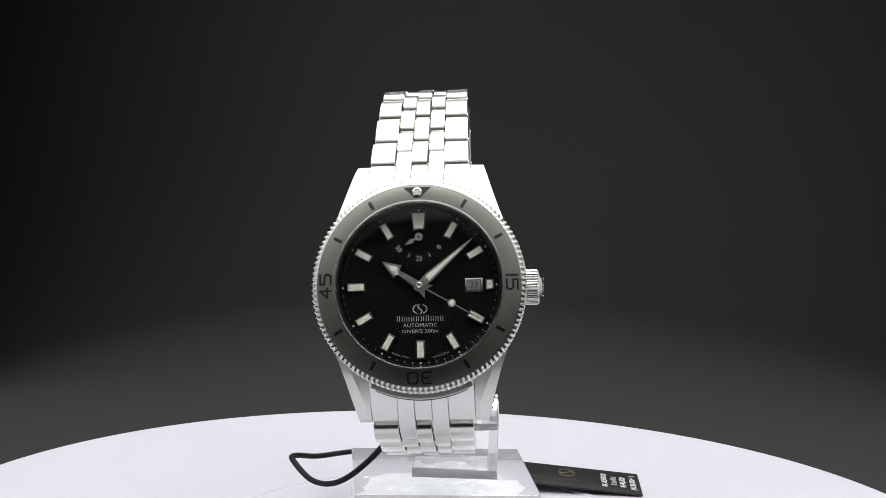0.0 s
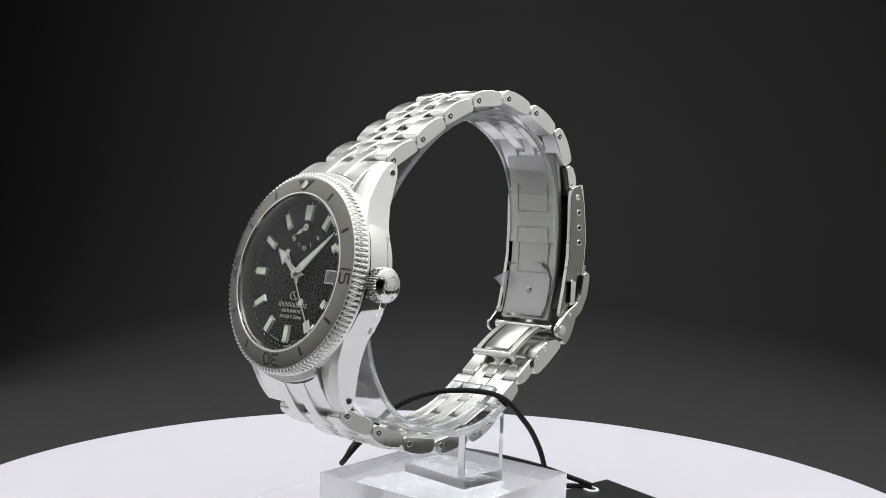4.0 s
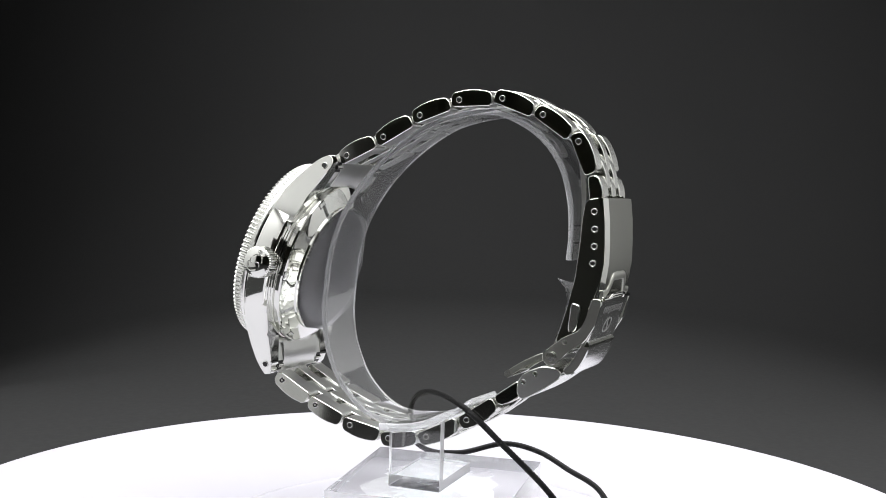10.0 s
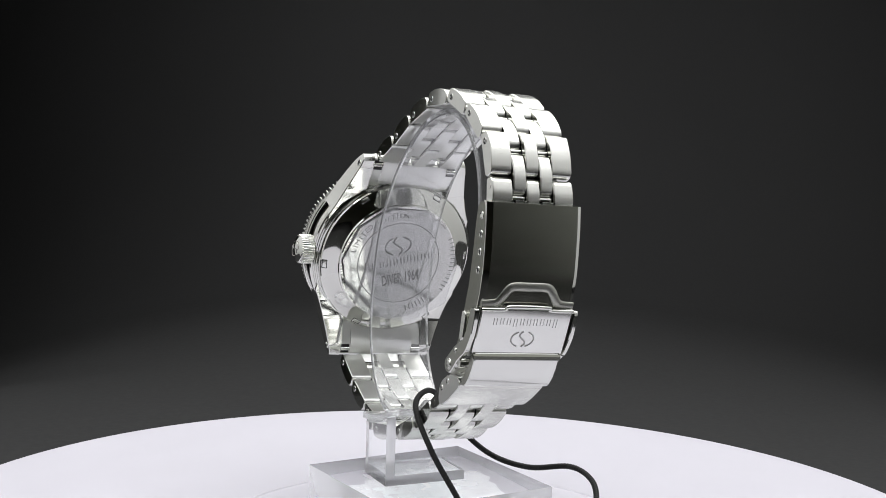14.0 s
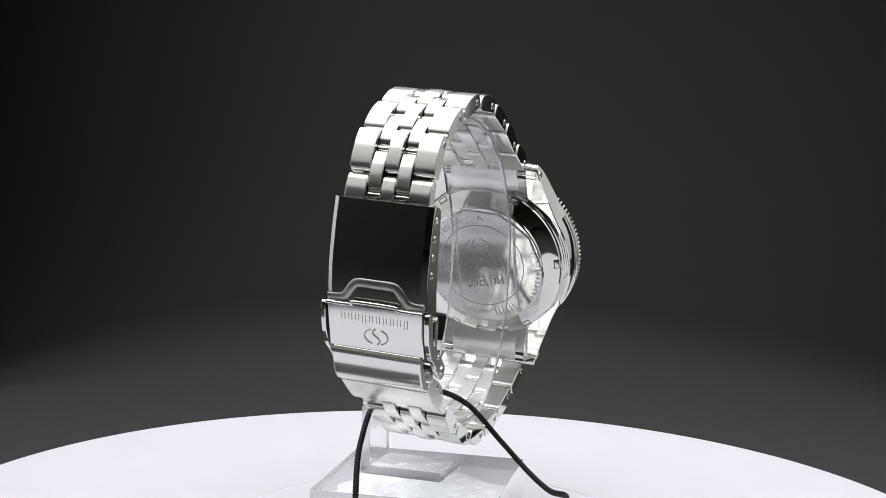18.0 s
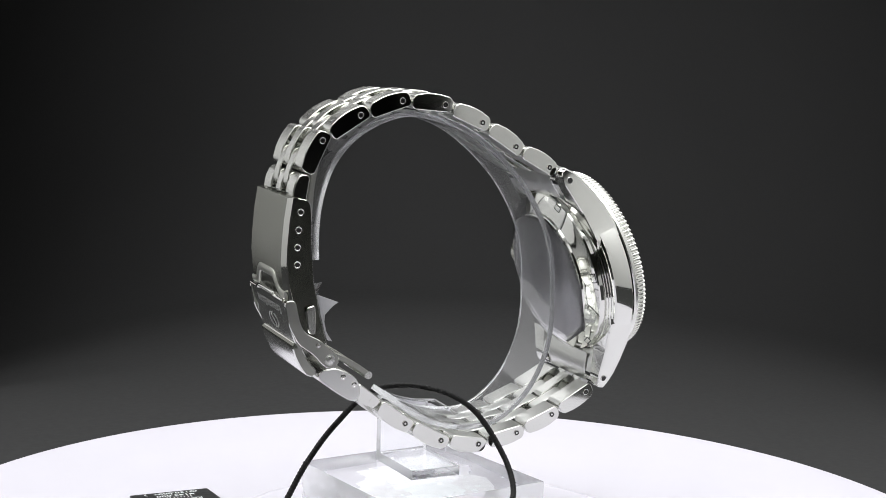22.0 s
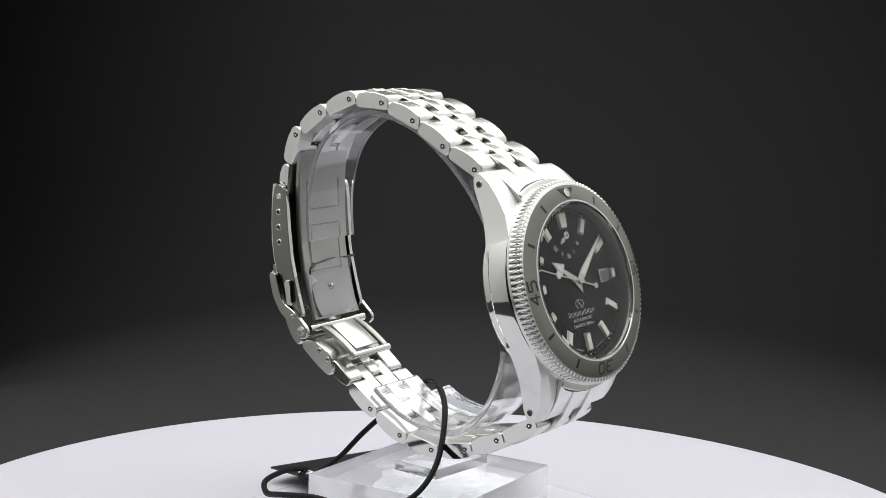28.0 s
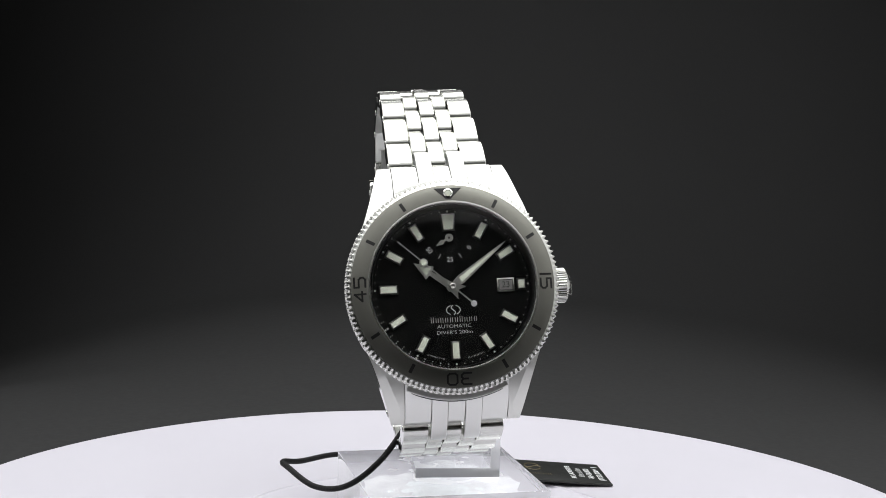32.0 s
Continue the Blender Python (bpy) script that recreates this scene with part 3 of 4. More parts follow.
def back_marks(mid):
    z = -14.02
    turn = pose(0, 0, 0, 0, 0, -14)  # the back is screwed home a little askew
    letters("engraving", "DIVER 1964", 3.9, ETCH, mid, turn @ under(at_mm(0, -4.2, z)), squash=0.5, bold=0.05)
    emblem("emblem", 2.3, ETCH, mid, turn @ under(at_mm(0, 4.6, z)))
    lettering_bars("engraved_bars", 18.0, 2.0, 10, ETCH, mid, turn @ under(at_mm(0, 0.6, z)))
    for body, at, size in (("LIMITED EDITION", 320, 1.8), ("STAINLESS STEEL", 272, 1.3), ("SAPPHIRE", 335, 1.3), ("JAPAN", 40, 1.3), ("DIVER'S WATCH 200m", 200, 1.3)):
        back_arc(mid, body, size, 12.4 if size > 1.4 else 14.4, at, z)
    ring_bars(mid, 14.4, 62, 118, 14, 1.2, z)
    ring_bars(mid, 12.6, 140, 162, 6, 1.6, z)


def back_arc(mid, body, size, radius, at, z):
    ob = arc_letters("engraving", body, size, radius, at, ETCH, mid, 0)
    ob.matrix_basis = under(at_mm(0, 0, z))
    return ob


def ring_bars(mid, radius, a0, a1, n, size, z):
    bm = bmesh.new()
    for k in range(n):
        a = a0 + (a1 - a0) * k / (n - 1)
        b2 = box(-0.12, 0.12, radius - size / 2, radius + size / 2, -0.02, 0.02, 0)
        bmesh.ops.rotate(b2, verts=b2.verts, matrix=Matrix.Rotation(radians(-a), 3, "Z"))
        me = bpy.data.meshes.new("tmp")
        b2.to_mesh(me)
        b2.free()
        bm.from_mesh(me)
        bpy.data.meshes.remove(me)
    return part("engraved_bars", bm, ETCH, mid, at=under(at_mm(0, 0, z)))


def emblem(name, r, mat, parent, m):
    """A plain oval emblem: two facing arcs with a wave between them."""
    bm = bmesh.new()
    for s in (-1, 1):
        arc = [Vector((s * r * 1.45 * math.sin(radians(a)), r * math.cos(radians(a)), 0)) for a in range(22, 165, 12)]
        tube(arc, r * 0.085, 8, bm)
    wave = [Vector((r * 0.42 * math.sin(u * 3.0) * -1, u * r, 0)) for u in [k / 8 - 1 for k in range(17)]]
    tube(wave, r * 0.10, 6, bm)
    for v in bm.verts:
        v.co.z *= 0.3
    return part(name, bm, mat, parent, at=m)


def lettering_bars(name, length, high, n, mat, parent, m):
    """Plain upright bars in the place of a name."""
    bm = bmesh.new()
    step = length / n
    for k in range(n):
        x = -length / 2 + step * (k + 0.5)
        tall = high if k in (0, n // 2 + 1) else high * 0.8
        thin = step * 0.1
        for u in (-0.28, 0.16):
            box(x + step * u, x + step * u + thin, -high / 2, -high / 2 + tall, -0.02, 0.02, 0, bm=bm)
    return part(name, bm, mat, parent, at=m)


def square_digits(text, high, stroke):
    """Squared engraved numerals, built from straight strokes."""
    w, h, c = 0.95, high / 2, 0.4
    runs = {"0": [[(-w + c, -h), (w - c, -h), (w, -h + c), (w, h - c), (w - c, h), (-w + c, h), (-w, h - c), (-w, -h + c), (-w + c, -h)]],
            "1": [[(0.0, -h), (0.0, h)]],
            "3": [[(-w, h), (w - c, h), (w, h - c), (w, 0.35), (w - 0.35, 0), (-w * 0.3, 0)], [(w - 0.35, 0), (w, -0.35), (w, -h + c), (w - c, -h), (-w, -h)]],
            "4": [[(w * 0.45, -h), (w * 0.45, h), (-w, -h * 0.35), (w, -h * 0.35)]],
            "5": [[(w, h), (-w, h), (-w, 0.2), (w - c, 0.2), (w, 0.2 - c), (w, -h + c), (w - c, -h), (-w, -h)]]}
    wide = [0.1 if ch == "1" else 2 * w for ch in text]
    gap = 0.85
    left = -(sum(wide) + gap * (len(text) - 1)) / 2
    bm = bmesh.new()
    for k, ch in enumerate(text):
        at = left + sum(wide[:k]) + gap * k + wide[k] / 2
        for j, run in enumerate(runs[ch]):
            for i, ((x0, y0), (x1, y1)) in enumerate(zip(run, run[1:])):
                d = Vector((x1 - x0, y1 - y0)).normalized() * stroke / 2
                n = Vector((-d.y, d.x))
                a, b = Vector((x0 + at, y0)) - d * 0.8, Vector((x1 + at, y1)) + d * 0.8
                ring = [a + n, b + n, b - n, a - n]
                top = 0.02 + 0.001 * i + 0.004 * j
                loft(bm, [[(q.x, q.y, z) for q in ring] for z in (-0.05, top)])
    return fixed(bm)


def bezel(watch):
    n = 120 * 6
    shape = [0.0, 0.12, 0.82, 1.0, 0.82, 0.12]
    prof = [(16.4, -0.9, 0), (16.45, 0.25, 0), (16.6, 0.42, 0), (16.9, 0.40, 0), (20.15, -0.35, 0), (20.5, -0.52, 0), (20.62, -0.7, 0.9), (20.66, -0.9, 1.12), (20.72, -1.6, 1.04), (20.88, -2.3, 0.8), (21.15, -2.75, 0.34), (21.34, -2.95, 0), (21.36, -3.55, 0), (21.15, -3.8, 0), (16.4, -3.9, 0)]
    bm = bmesh.new()
    rings = []
    for r, z, k in prof:
        ring = []
        for i in range(n):
            a = math.tau * i / n
            rr = r + 0.62 * k * shape[i % 6]
            ring.append((rr * math.sin(a), rr * math.cos(a), z))
        rings.append(ring)
    vs = loft(bm, rings, caps=False)
    for i in range(n):
        bm.faces.new((vs[-1][i], vs[-1][(i + 1) % n], vs[0][(i + 1) % n], vs[0][i]))
    fixed(bm)
    for f in bm.faces:
        c = f.calc_center_median()
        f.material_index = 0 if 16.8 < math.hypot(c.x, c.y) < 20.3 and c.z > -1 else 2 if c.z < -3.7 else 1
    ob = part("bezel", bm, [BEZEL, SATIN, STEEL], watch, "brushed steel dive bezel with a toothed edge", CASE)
    tilt = math.degrees(math.atan2(0.74, 3.2))

    def on_face(r, clock, lift=0.012):
        z = 0.40 - (r - 16.9) * 0.74 / 3.2 + lift
        return pose(0, 0, 0, 0, 0, -clock) @ at_mm(0, r, z, -tilt)
    for minute in (5, 10, 20, 25, 35, 40, 50, 55):
        part("minute_mark", box(-0.33, 0.33, -0.95, 0.95, -0.05, 0.02, 0), BLACK, ob, at=on_face(18.35, minute * 6))
    for text in ("15", "30", "45"):
        part("numeral", square_digits(text, 2.2, 0.37), BLACK, ob, at=on_face(18.42, int(text) * 6))
    bm = bmesh.new()
    loft(bm, [[(-2.75, 1.2, z), (2.75, 1.2, z), (0.45, -1.2, z), (-0.45, -1.2, z)] for z in (-0.05, 0.02)])
    part("triangle_mark", fixed(bm), BLACK, ob, at=on_face(18.35, 0))
    part("pip_ring", turned([(0.72, 0.0), (0.72, 0.25), (0.95, 0.2), (0.98, 0.0)], 28, False, closed=True), STEEL, ob, at=on_face(18.45, 0))
    part("lume_pip", turned([(0.01, 0.18), (0.6, 0.14), (0.74, 0.0)], 28, False), LUME, ob, at=on_face(18.45, 0))
    return ob


def index(dial, clock, r0, r1, w0, w1, z):
    """An applied hour marker: polished frame and a lume block in it."""
    bm = bmesh.new()
    f = 0.3
    loft(bm, [[(-w0 / 2 - f, r0 - f, -0.02), (w0 / 2 + f, r0 - f, -0.02), (w1 / 2 + f, r1 + f, -0.02), (-w1 / 2 - f, r1 + f, -0.02)],
              [(-w0 / 2 - 0.05, r0 - 0.05, 0.5), (w0 / 2 + 0.05, r0 - 0.05, 0.5), (w1 / 2 + 0.05, r1 + 0.05, 0.5), (-w1 / 2 - 0.05, r1 + 0.05, 0.5)]])
    m = at_mm(0, 0, z, 0, 0, -clock)
    ob = part("hour_marker", fixed(bm), HAND, dial, at=m, smooth=10)
    b2 = bmesh.new()
    loft(b2, [[(-w0 / 2 + 0.06, r0 + 0.1, h), (w0 / 2 - 0.06, r0 + 0.1, h), (w1 / 2 - 0.06, r1 - 0.1, h), (-w1 / 2 + 0.06, r1 - 0.1, h)] for h in (0.4, 0.53)])
    part("marker_lume", fixed(b2), LUME, dial, at=m)
    return ob


def flat_shape(points, z0, z1):
    bm = bmesh.new()
    loft(bm, [[(x, y, z) for x, y in points] for z in (z0, z1)])
    return fixed(bm)


SECOND, MINUTE = [], []


def dial_parts(watch):
    z = -3.2
    dial = part("dial", turned([(0.01, z - 0.4), (16.4, z - 0.4), (16.4, z), (0.01, z)], 96), DIAL, watch, "black lacquered dial", CASE)
    part("chapter_ring", turned([(16.42, -0.6), (16.42, z), (15.9, z + 0.02), (16.2, -0.9)], 96, False, closed=True), REHAUT, dial)
    for h in range(12):
        if h == 0:
            index(dial, 0, 11.6, 14.6, 1.9, 2.4, z)
        elif h == 3:
            index(dial, 90, 13.3, 14.6, 1.7, 1.7, z)
        elif h in (6, 9):
            index(dial, h * 30, 11.0, 14.3, 1.35, 1.35, z)
        else:
            index(dial, h * 30, 11.3, 14.4, 1.2, 1.2, z)
    for k in range(60):
        r = 0.22 if k % 5 == 0 else 0.12
        part("minute_dot", turned([(0.01, 0.03), (r, 0.02), (r, 0)], 8, False), PRINT, dial, at=pose(0, 0, 0, 0, 0, -6 * k) @ at_mm(0, 15.35, z + 0.005))
    # date window
    part("date_frame", box(9.05, 12.55, -1.45, 1.35, z, z + 0.3, 0.1), HAND, dial)
    # Grey disc and black rim paint in the shade of the deep recess.
    part("date_disc", box(9.5, 12.1, -1.0, 0.9, z + 0.2, z + 0.312, 0), DATE, dial)
    part("date_rim", box(9.34, 12.26, -1.16, 1.06, z + 0.2, z + 0.306, 0), BLACK, dial)
    letters("date", "23", 1.8, BLACK, dial, at_mm(10.8, -0.05, z + 0.33), squash=0.95)
    # power reserve
    sub = at_mm(0, 9.9, z + 0.02)
    for text, x, y, turn in (("50", -4.1, -2.3, -52), ("25", 0, -4.35, 0), ("0", 4.0, -2.1, 52)):
        letters("reserve_numeral", text, 1.35, PRINT, dial, sub @ at_mm(x, y, 0, 0, 0, turn))
    for x, y, turn in ((-2.05, -3.6, -30), (2.05, -3.6, 30)):
        part("reserve_tick", box(-0.06, 0.06, -0.5, 0.5, 0, 0.03, 0), PRINT, dial, at=sub @ at_mm(x, y, 0, 0, 0, turn))
    hand = part("reserve_hand", flat_shape([(-0.22, -0.6), (0.22, -0.6), (0.2, -1.2), (0.5, -1.7), (0, -3.2), (-0.5, -1.7), (-0.2, -1.2)], 0.45, 0.6), HAND, dial, "small steel reserve hand", sub @ pose(0, 0, 0, 0, 0, -60))
    part("reserve_boss", turned([(0.01, 0.4), (0.78, 0.4), (0.82, 0.55), (0.76, 0.62), (0.01, 0.62)], 28), HAND, dial, "flat disc of the reserve hand", sub)
    part("reserve_pin", turned([(0.01, 0.72), (0.22, 0.7), (0.26, 0.6)], 16, False), REHAUT, dial, at=sub)
    # print
    emblem("emblem", 0.95, PRINT, dial, at_mm(0, -4.55, z + 0.02))
    lettering_bars("printed_bars", 9.6, 1.15, 10, PRINT, dial, at_mm(0, -6.4, z + 0.02))
    letters("print", "AUTOMATIC", 1.0, PRINT, dial, at_mm(0, -7.8, z + 0.02), squash=1.18, bold=-0.012)
    letters("print", "DIVER'S 200m", 0.95, PRINT, dial, at_mm(0, -9.0, z + 0.02), squash=1.3, bold=-0.012)
    for s, n in ((-1, 8), (1, 6)):
        lettering_bars("printed_bars", 3.6, 0.35, n, PRINT, dial, at_mm(s * 4.0, -14.0 + 0.3, z + 0.02, 0, 0, s * 17))
    # the pointers turn round the dial's centre
    hour = part("hour_hand", flat_shape([(-1.5, -2.3), (0, -1.3), (1.5, -2.3), (0.75, 0.6), (0.42, 5.0), (1.5, 5.2), (0.0, 9.0), (-1.5, 5.2), (-0.42, 5.0), (-0.75, 0.6)], 0.0, 0.14), HAND, dial, "polished broad-arrow hour hand", at_mm(0, 0, z + 0.75, 0, 0, -304.1), smooth=10)
    part("hand_lume", flat_shape([(0.85, 5.55), (0, 7.7), (-0.85, 5.55)], 0.13, 0.2), LUME, hour)
    minute = part("minute_hand", flat_shape([(-0.45, -1.2), (0.45, -1.2), (0.95, 2.4), (0.28, 12), (0, 14.2), (-0.28, 12), (-0.95, 2.4)], 0.0, 0.14), HAND, dial, "polished pointed minute hand", smooth=10)
    part("hand_lume", flat_shape([(-0.55, 2.1), (0.55, 2.1), (0.12, 11.0), (-0.12, 11.0)], 0.13, 0.19), LUME, minute)
    second = part("second_hand", flat_shape([(-0.14, -5.4), (0.14, -5.4), (0.12, 14.0), (-0.12, 14.0)], 0.0, 0.12), HAND, dial, "thin steel second hand with a lume disc")
    part("second_disc", turned([(0.01, -0.02), (0.85, -0.02), (0.85, 0.12), (0.01, 0.14)], 24), HAND, second, at=at_mm(0, 7.4, 0))
    part("second_lume", turned([(0.01, 0.2), (0.6, 0.17), (0.62, 0.1)], 24, False), LUME, second, at=at_mm(0, 7.4, 0))
    part("counterweight", turned([(0.01, -0.02), (0.62, -0.02), (0.62, 0.12), (0.01, 0.16)], 20), PALE, second, at=at_mm(0, -5.4, 0))
    part("hub", turned([(0.01, -0.05), (0.62, -0.05), (0.62, 0.25), (0.48, 0.34), (0.3, 0.3), (0.01, 0.24)], 24), HAND, second)
    MINUTE.append((minute, z + 1.05))
    SECOND.append((second, z + 1.45))
    # domed crystal
    dome = [(16.38, -0.5), (16.38, 0.5), (16.1, 0.72)] + [(16.1 * k / 8 if k else 0.01, 0.72 + 0.55 * (1 - (k / 8) ** 2)) for k in range(7, -1, -1)]
    inner = [(15.6 * k / 8 if k else 0.01, -0.3 + 0.55 * (1 - (k / 8) ** 2)) for k in range(0, 9)]
    glass = part("crystal", turned(dome + inner, 96, False, closed=True), CRYSTAL, watch, "clear domed crystal", CASE)
    glass.visible_shadow = False
    return dial


def crown(watch):
    m = CASE @ at_mm(0, -0.2, -7.0, 0, 90, 0)
    n = 40 * 6
    shape = [0.0, 0.15, 0.8, 1.0, 0.8, 0.15]
    bm = bmesh.new()
    rings = []
    for r, z, k in ((2.2, 19.2, 0), (2.2, 20.2, 0), (3.2, 20.3, 0), (3.35, 20.6, 1), (3.35, 23.4, 1), (3.2, 23.7, 0.3), (2.95, 23.9, 0), (2.75, 23.95, 0), (2.5, 24.15, 0), (1.8, 24.42, 0), (1.0, 24.6, 0), (0.01, 24.65, 0)):
        rings.append([((r + 0.2 * k * shape[i % 6]) * math.cos(math.tau * i / n), (r + 0.2 * k * shape[i % 6]) * math.sin(math.tau * i / n), z) for i in range(n)])
    loft(bm, rings, caps=False)
    ob = part("crown", fixed(bm), STEEL, watch, "fluted polished steel crown", m)
    emblem("emblem", 1.5, SATIN, ob, at_mm(0, 0, 24.62, 0, 0, 60))


def clasp(watch):
    """Folding clasp: cover, safety flap, lower plate, inner blade and the box that takes the last link."""
    outer = [(39.6, 18.8), (40.9, 18.6), (41.5, 14), (41.8, 9), (41.85, 5), (41.3, 0.5), (40.2, -3.8)]
    inner = [(39.2, -3.4), (40.2, 0.6), (40.7, 5), (40.7, 9), (40.4, 14), (39.6, 17.6)]
    bm = bmesh.new()
    loft(bm, [[(x, y - k, z) for y, z in outer] + [(x, y, z) for y, z in inner] for x, k in ((-10.6, 0.85), (-9.5, 0), (9.5, 0), (10.6, 0.85))])
    fixed(bm)
    for f in bm.faces:
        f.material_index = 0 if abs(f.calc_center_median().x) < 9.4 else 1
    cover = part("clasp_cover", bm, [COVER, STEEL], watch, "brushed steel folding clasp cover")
    side = [(36.2, 17.3), (36.9, 18.2), (39.7, 18.75), (40.5, 14), (40.8, 9), (40.8, 5), (40.3, 0.6), (39.0, -3.6), (37.5, -8.0), (35.5, -11.5), (32.6, -13.5), (31.4, -12.2), (33.2, -6), (34.9, 1.3), (35.6, 8.8), (35.8, 14)]
    for x0, x1 in ((-10.55, -9.4), (9.4, 10.55)):
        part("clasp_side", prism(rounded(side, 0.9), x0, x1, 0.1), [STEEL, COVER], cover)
        sx = 1 if x0 > 0 else -1
        for k, (y, z) in enumerate(((38.3, 15.7), (38.6, 12.0), (38.7, 8.4), (38.6, 4.8))):
            ring = turned([(0.46, -0.1), (0.5, 0.06), (0.6, 0.13), (0.72, 0.1), (0.8, -0.02), (0.8, -0.1)], 22, False, closed=True)
            hole = turned([(0.01, 0.03), (0.42, 0.03), (0.42, -0.05)], 14, False)
            m = at_mm(sx * 10.55, y, z, 0, 90 * sx, 0)
            part("adjust_ring", ring, STEEL, cover, at=m)
            part("adjust_hole", hole, STEEL if k == 0 else HOLE, cover, at=m)
        bm = bmesh.new()
        b2 = [(34.9, -3.7), (36.3, -4.1), (36.6, -4.8), (35.9, -9.4), (35.4, -10.0), (34.4, -10.0), (34.1, -9.3), (34.5, -4.4)]
        part("push_button", prism(rounded(b2, 0.5), sx * 10.3 if sx > 0 else -11.4, 11.4 if sx > 0 else -10.3, 0.2), [STEEL, SATIN], cover)
    # raised lip along the cover's lower edge
    skin = [(-3.8, 40.2), (0.5, 41.3), (5, 41.85), (9, 41.8)]
    line = spline([(x, 0, z) for x, z in ((-10.3, -1.75), (-7.4, -1.45), (-6.2, -0.6), (-4.9, 1.3), (-3.6, 2.0), (0, 2.05), (3.6, 2.0), (4.9, 1.3), (6.2, -0.6), (7.4, -1.45), (10.3, -1.75))], 7)
    bm = tube(line, 0.95, 18)
    for v in bm.verts:
        v.co.y = between(skin, v.co.z) + v.co.y * 0.42
    part("raised_lip", bm, SATIN_SIDE, cover, "soft raised rim of the finger tab", smooth=50)
    # safety flap
    flap_o = [(40.6, -1.9), (41.5, -2.4), (40.55, -5.6), (39.5, -8.8), (38.3, -12.0), (37.3, -11.7), (38.4, -8.8), (39.4, -5.6), (40.2, -3.4)]
    flap = part("safety_flap", prism(rounded(flap_o, 0.35), -10.2, 10.2, 0.2), [FLAP, SATIN_SIDE], watch, "brushed steel safety flap with an etched emblem")
    roll = spline([(-10.3, 41.2, -2.7), (-5.2, 41.35, -2.6), (-4.3, 41.6, -2.0), (4.3, 41.6, -2.0), (5.2, 41.35, -2.6), (10.3, 41.2, -2.7)], 5)
    part("rolled_edge", tube(roll, 0.42, 14), STEEL, flap, "polished rolled edge")
    ear = [(39.1, -2.4), (41.2, -2.6), (41.2, -4), (40.2, -8.2), (38.0, -11.9), (35.0, -13.9), (32.6, -16.4), (31.5, -17.3), (30.0, -17.4), (28.9, -16.3), (28.9, -14.9), (30.6, -13.4), (33.2, -11.2), (36.6, -9.5), (37.8, -7.2)]
    for sx in (-1, 1):
        a, b = sorted((sx * 10.65, sx * 11.65))
        part("flap_ear", prism(rounded(ear, 1.1), a, b, 0.14), [STEEL, SATIN_SIDE], flap)
        for y, z, r in ((31.0, -15.5, 1.25), (33.7, -12.2, 0.6)):
            m = at_mm(sx * 11.6, y, z, 0, 90 * sx, 0)
            part("rivet", turned([(0.01, 0.35), (r * 0.7, 0.3), (r * 0.75, 0.12), (r * 0.95, 0.12), (r, 0)], 20, False), SATIN, flap, at=m)
    emblem("emblem", 1.75, ETCH_PALE, flap, at_mm(-0.2, 39.55, -8.8) @ pose(0, 0, 0, 90 + 19.5, 0, 180) @ pose(0, 0, 0, 0, 0, 180))
    lettering_bars("etched_bars", 15.0, 1.9, 10, ETCH_PALE, flap, at_mm(0, 40.64, -5.3) @ pose(0, 0, 0, 90 + 17.4, 0, 180) @ pose(0, 0, 0, 0, 0, 180))
    # lower plate under the flap
    low = [(38.3, -11.6), (38.7, -13.0), (37.9, -15.2), (36.6, -17.6), (35.3, -19.2), (33.6, -19.6), (32.9, -18.3), (34.6, -16.5), (36.2, -13.8), (37.0, -11.9)]
    # Dark strip stands in for the shaded gap below the flap.
    part("hinge_groove", prism([(38.0, -11.9), (38.45, -12.05), (38.72, -12.5), (38.62, -13.1), (37.5, -13.0)], -9.9, 9.9, 0.1, 0), COVER, watch, "dark strip for the shade under the safety flap")
    part("lower_plate", prism(rounded(low, 0.8), -9.6, 9.6, 0.25), [FLAP, SATIN_SIDE], watch, "brushed steel lower clasp plate")
    # box that takes the last link
    endbox = [(23.0, -22.0), (24.0, -20.2), (26.0, -19.0), (28.5, -17.9), (31.5, -18.1), (32.8, -19.0), (32.6, -20.2), (28.4, -23.4), (25.3, -25.3), (23.8, -25.6), (22.9, -24.3)]
    eb = part("end_box", prism(rounded(endbox, 1.0), -9.7, 9.7, 0.2), [SATIN, SATIN_IN], watch, "brushed steel end piece of the clasp")
    for sx in (-1, 1):
        for y, z in ((24.4, -21.8), (27.0, -19.9)):
            part("box_pin", turned([(0.01, 0.04), (0.3, 0.04), (0.35, 0.1), (0.6, 0.08), (0.65, 0)], 16, False), STEEL, eb, at=at_mm(sx * 9.7, y, z, 0, 90 * sx, 0))
    # inner blade
    blade_path = [(34.0, 26.2), (34.9, 20.5), (35.2, 14), (35.1, 8.0), (34.6, 2), (33.6, -4), (32.0, -9.8), (30.6, -13.6)]
    blade = part("inner_blade", bent(blade_path, 7.6, 1.3), BLADE, watch, "curved inner blade of the clasp")
    for path in ([(34.85, 24.6), (35.0, 21), (35.2, 16), (35.2, 12.2)], [(35.05, 8.7), (34.8, 5), (34.4, 0.2), (33.9, -2.6)]):
        # Flat dark strip in place of the shade along each recessed outline.
        part("panel_groove", bent([(y - 0.68, z) for y, z in path], 5.15, 0.1), COVER, blade)
        part("blade_panel", bent([(y - 0.72, z + (0.4 if k == 3 else -0.4 if k == 0 else 0)) for k, (y, z) in enumerate(path)], 4.65, 0.14), BLADE, blade)
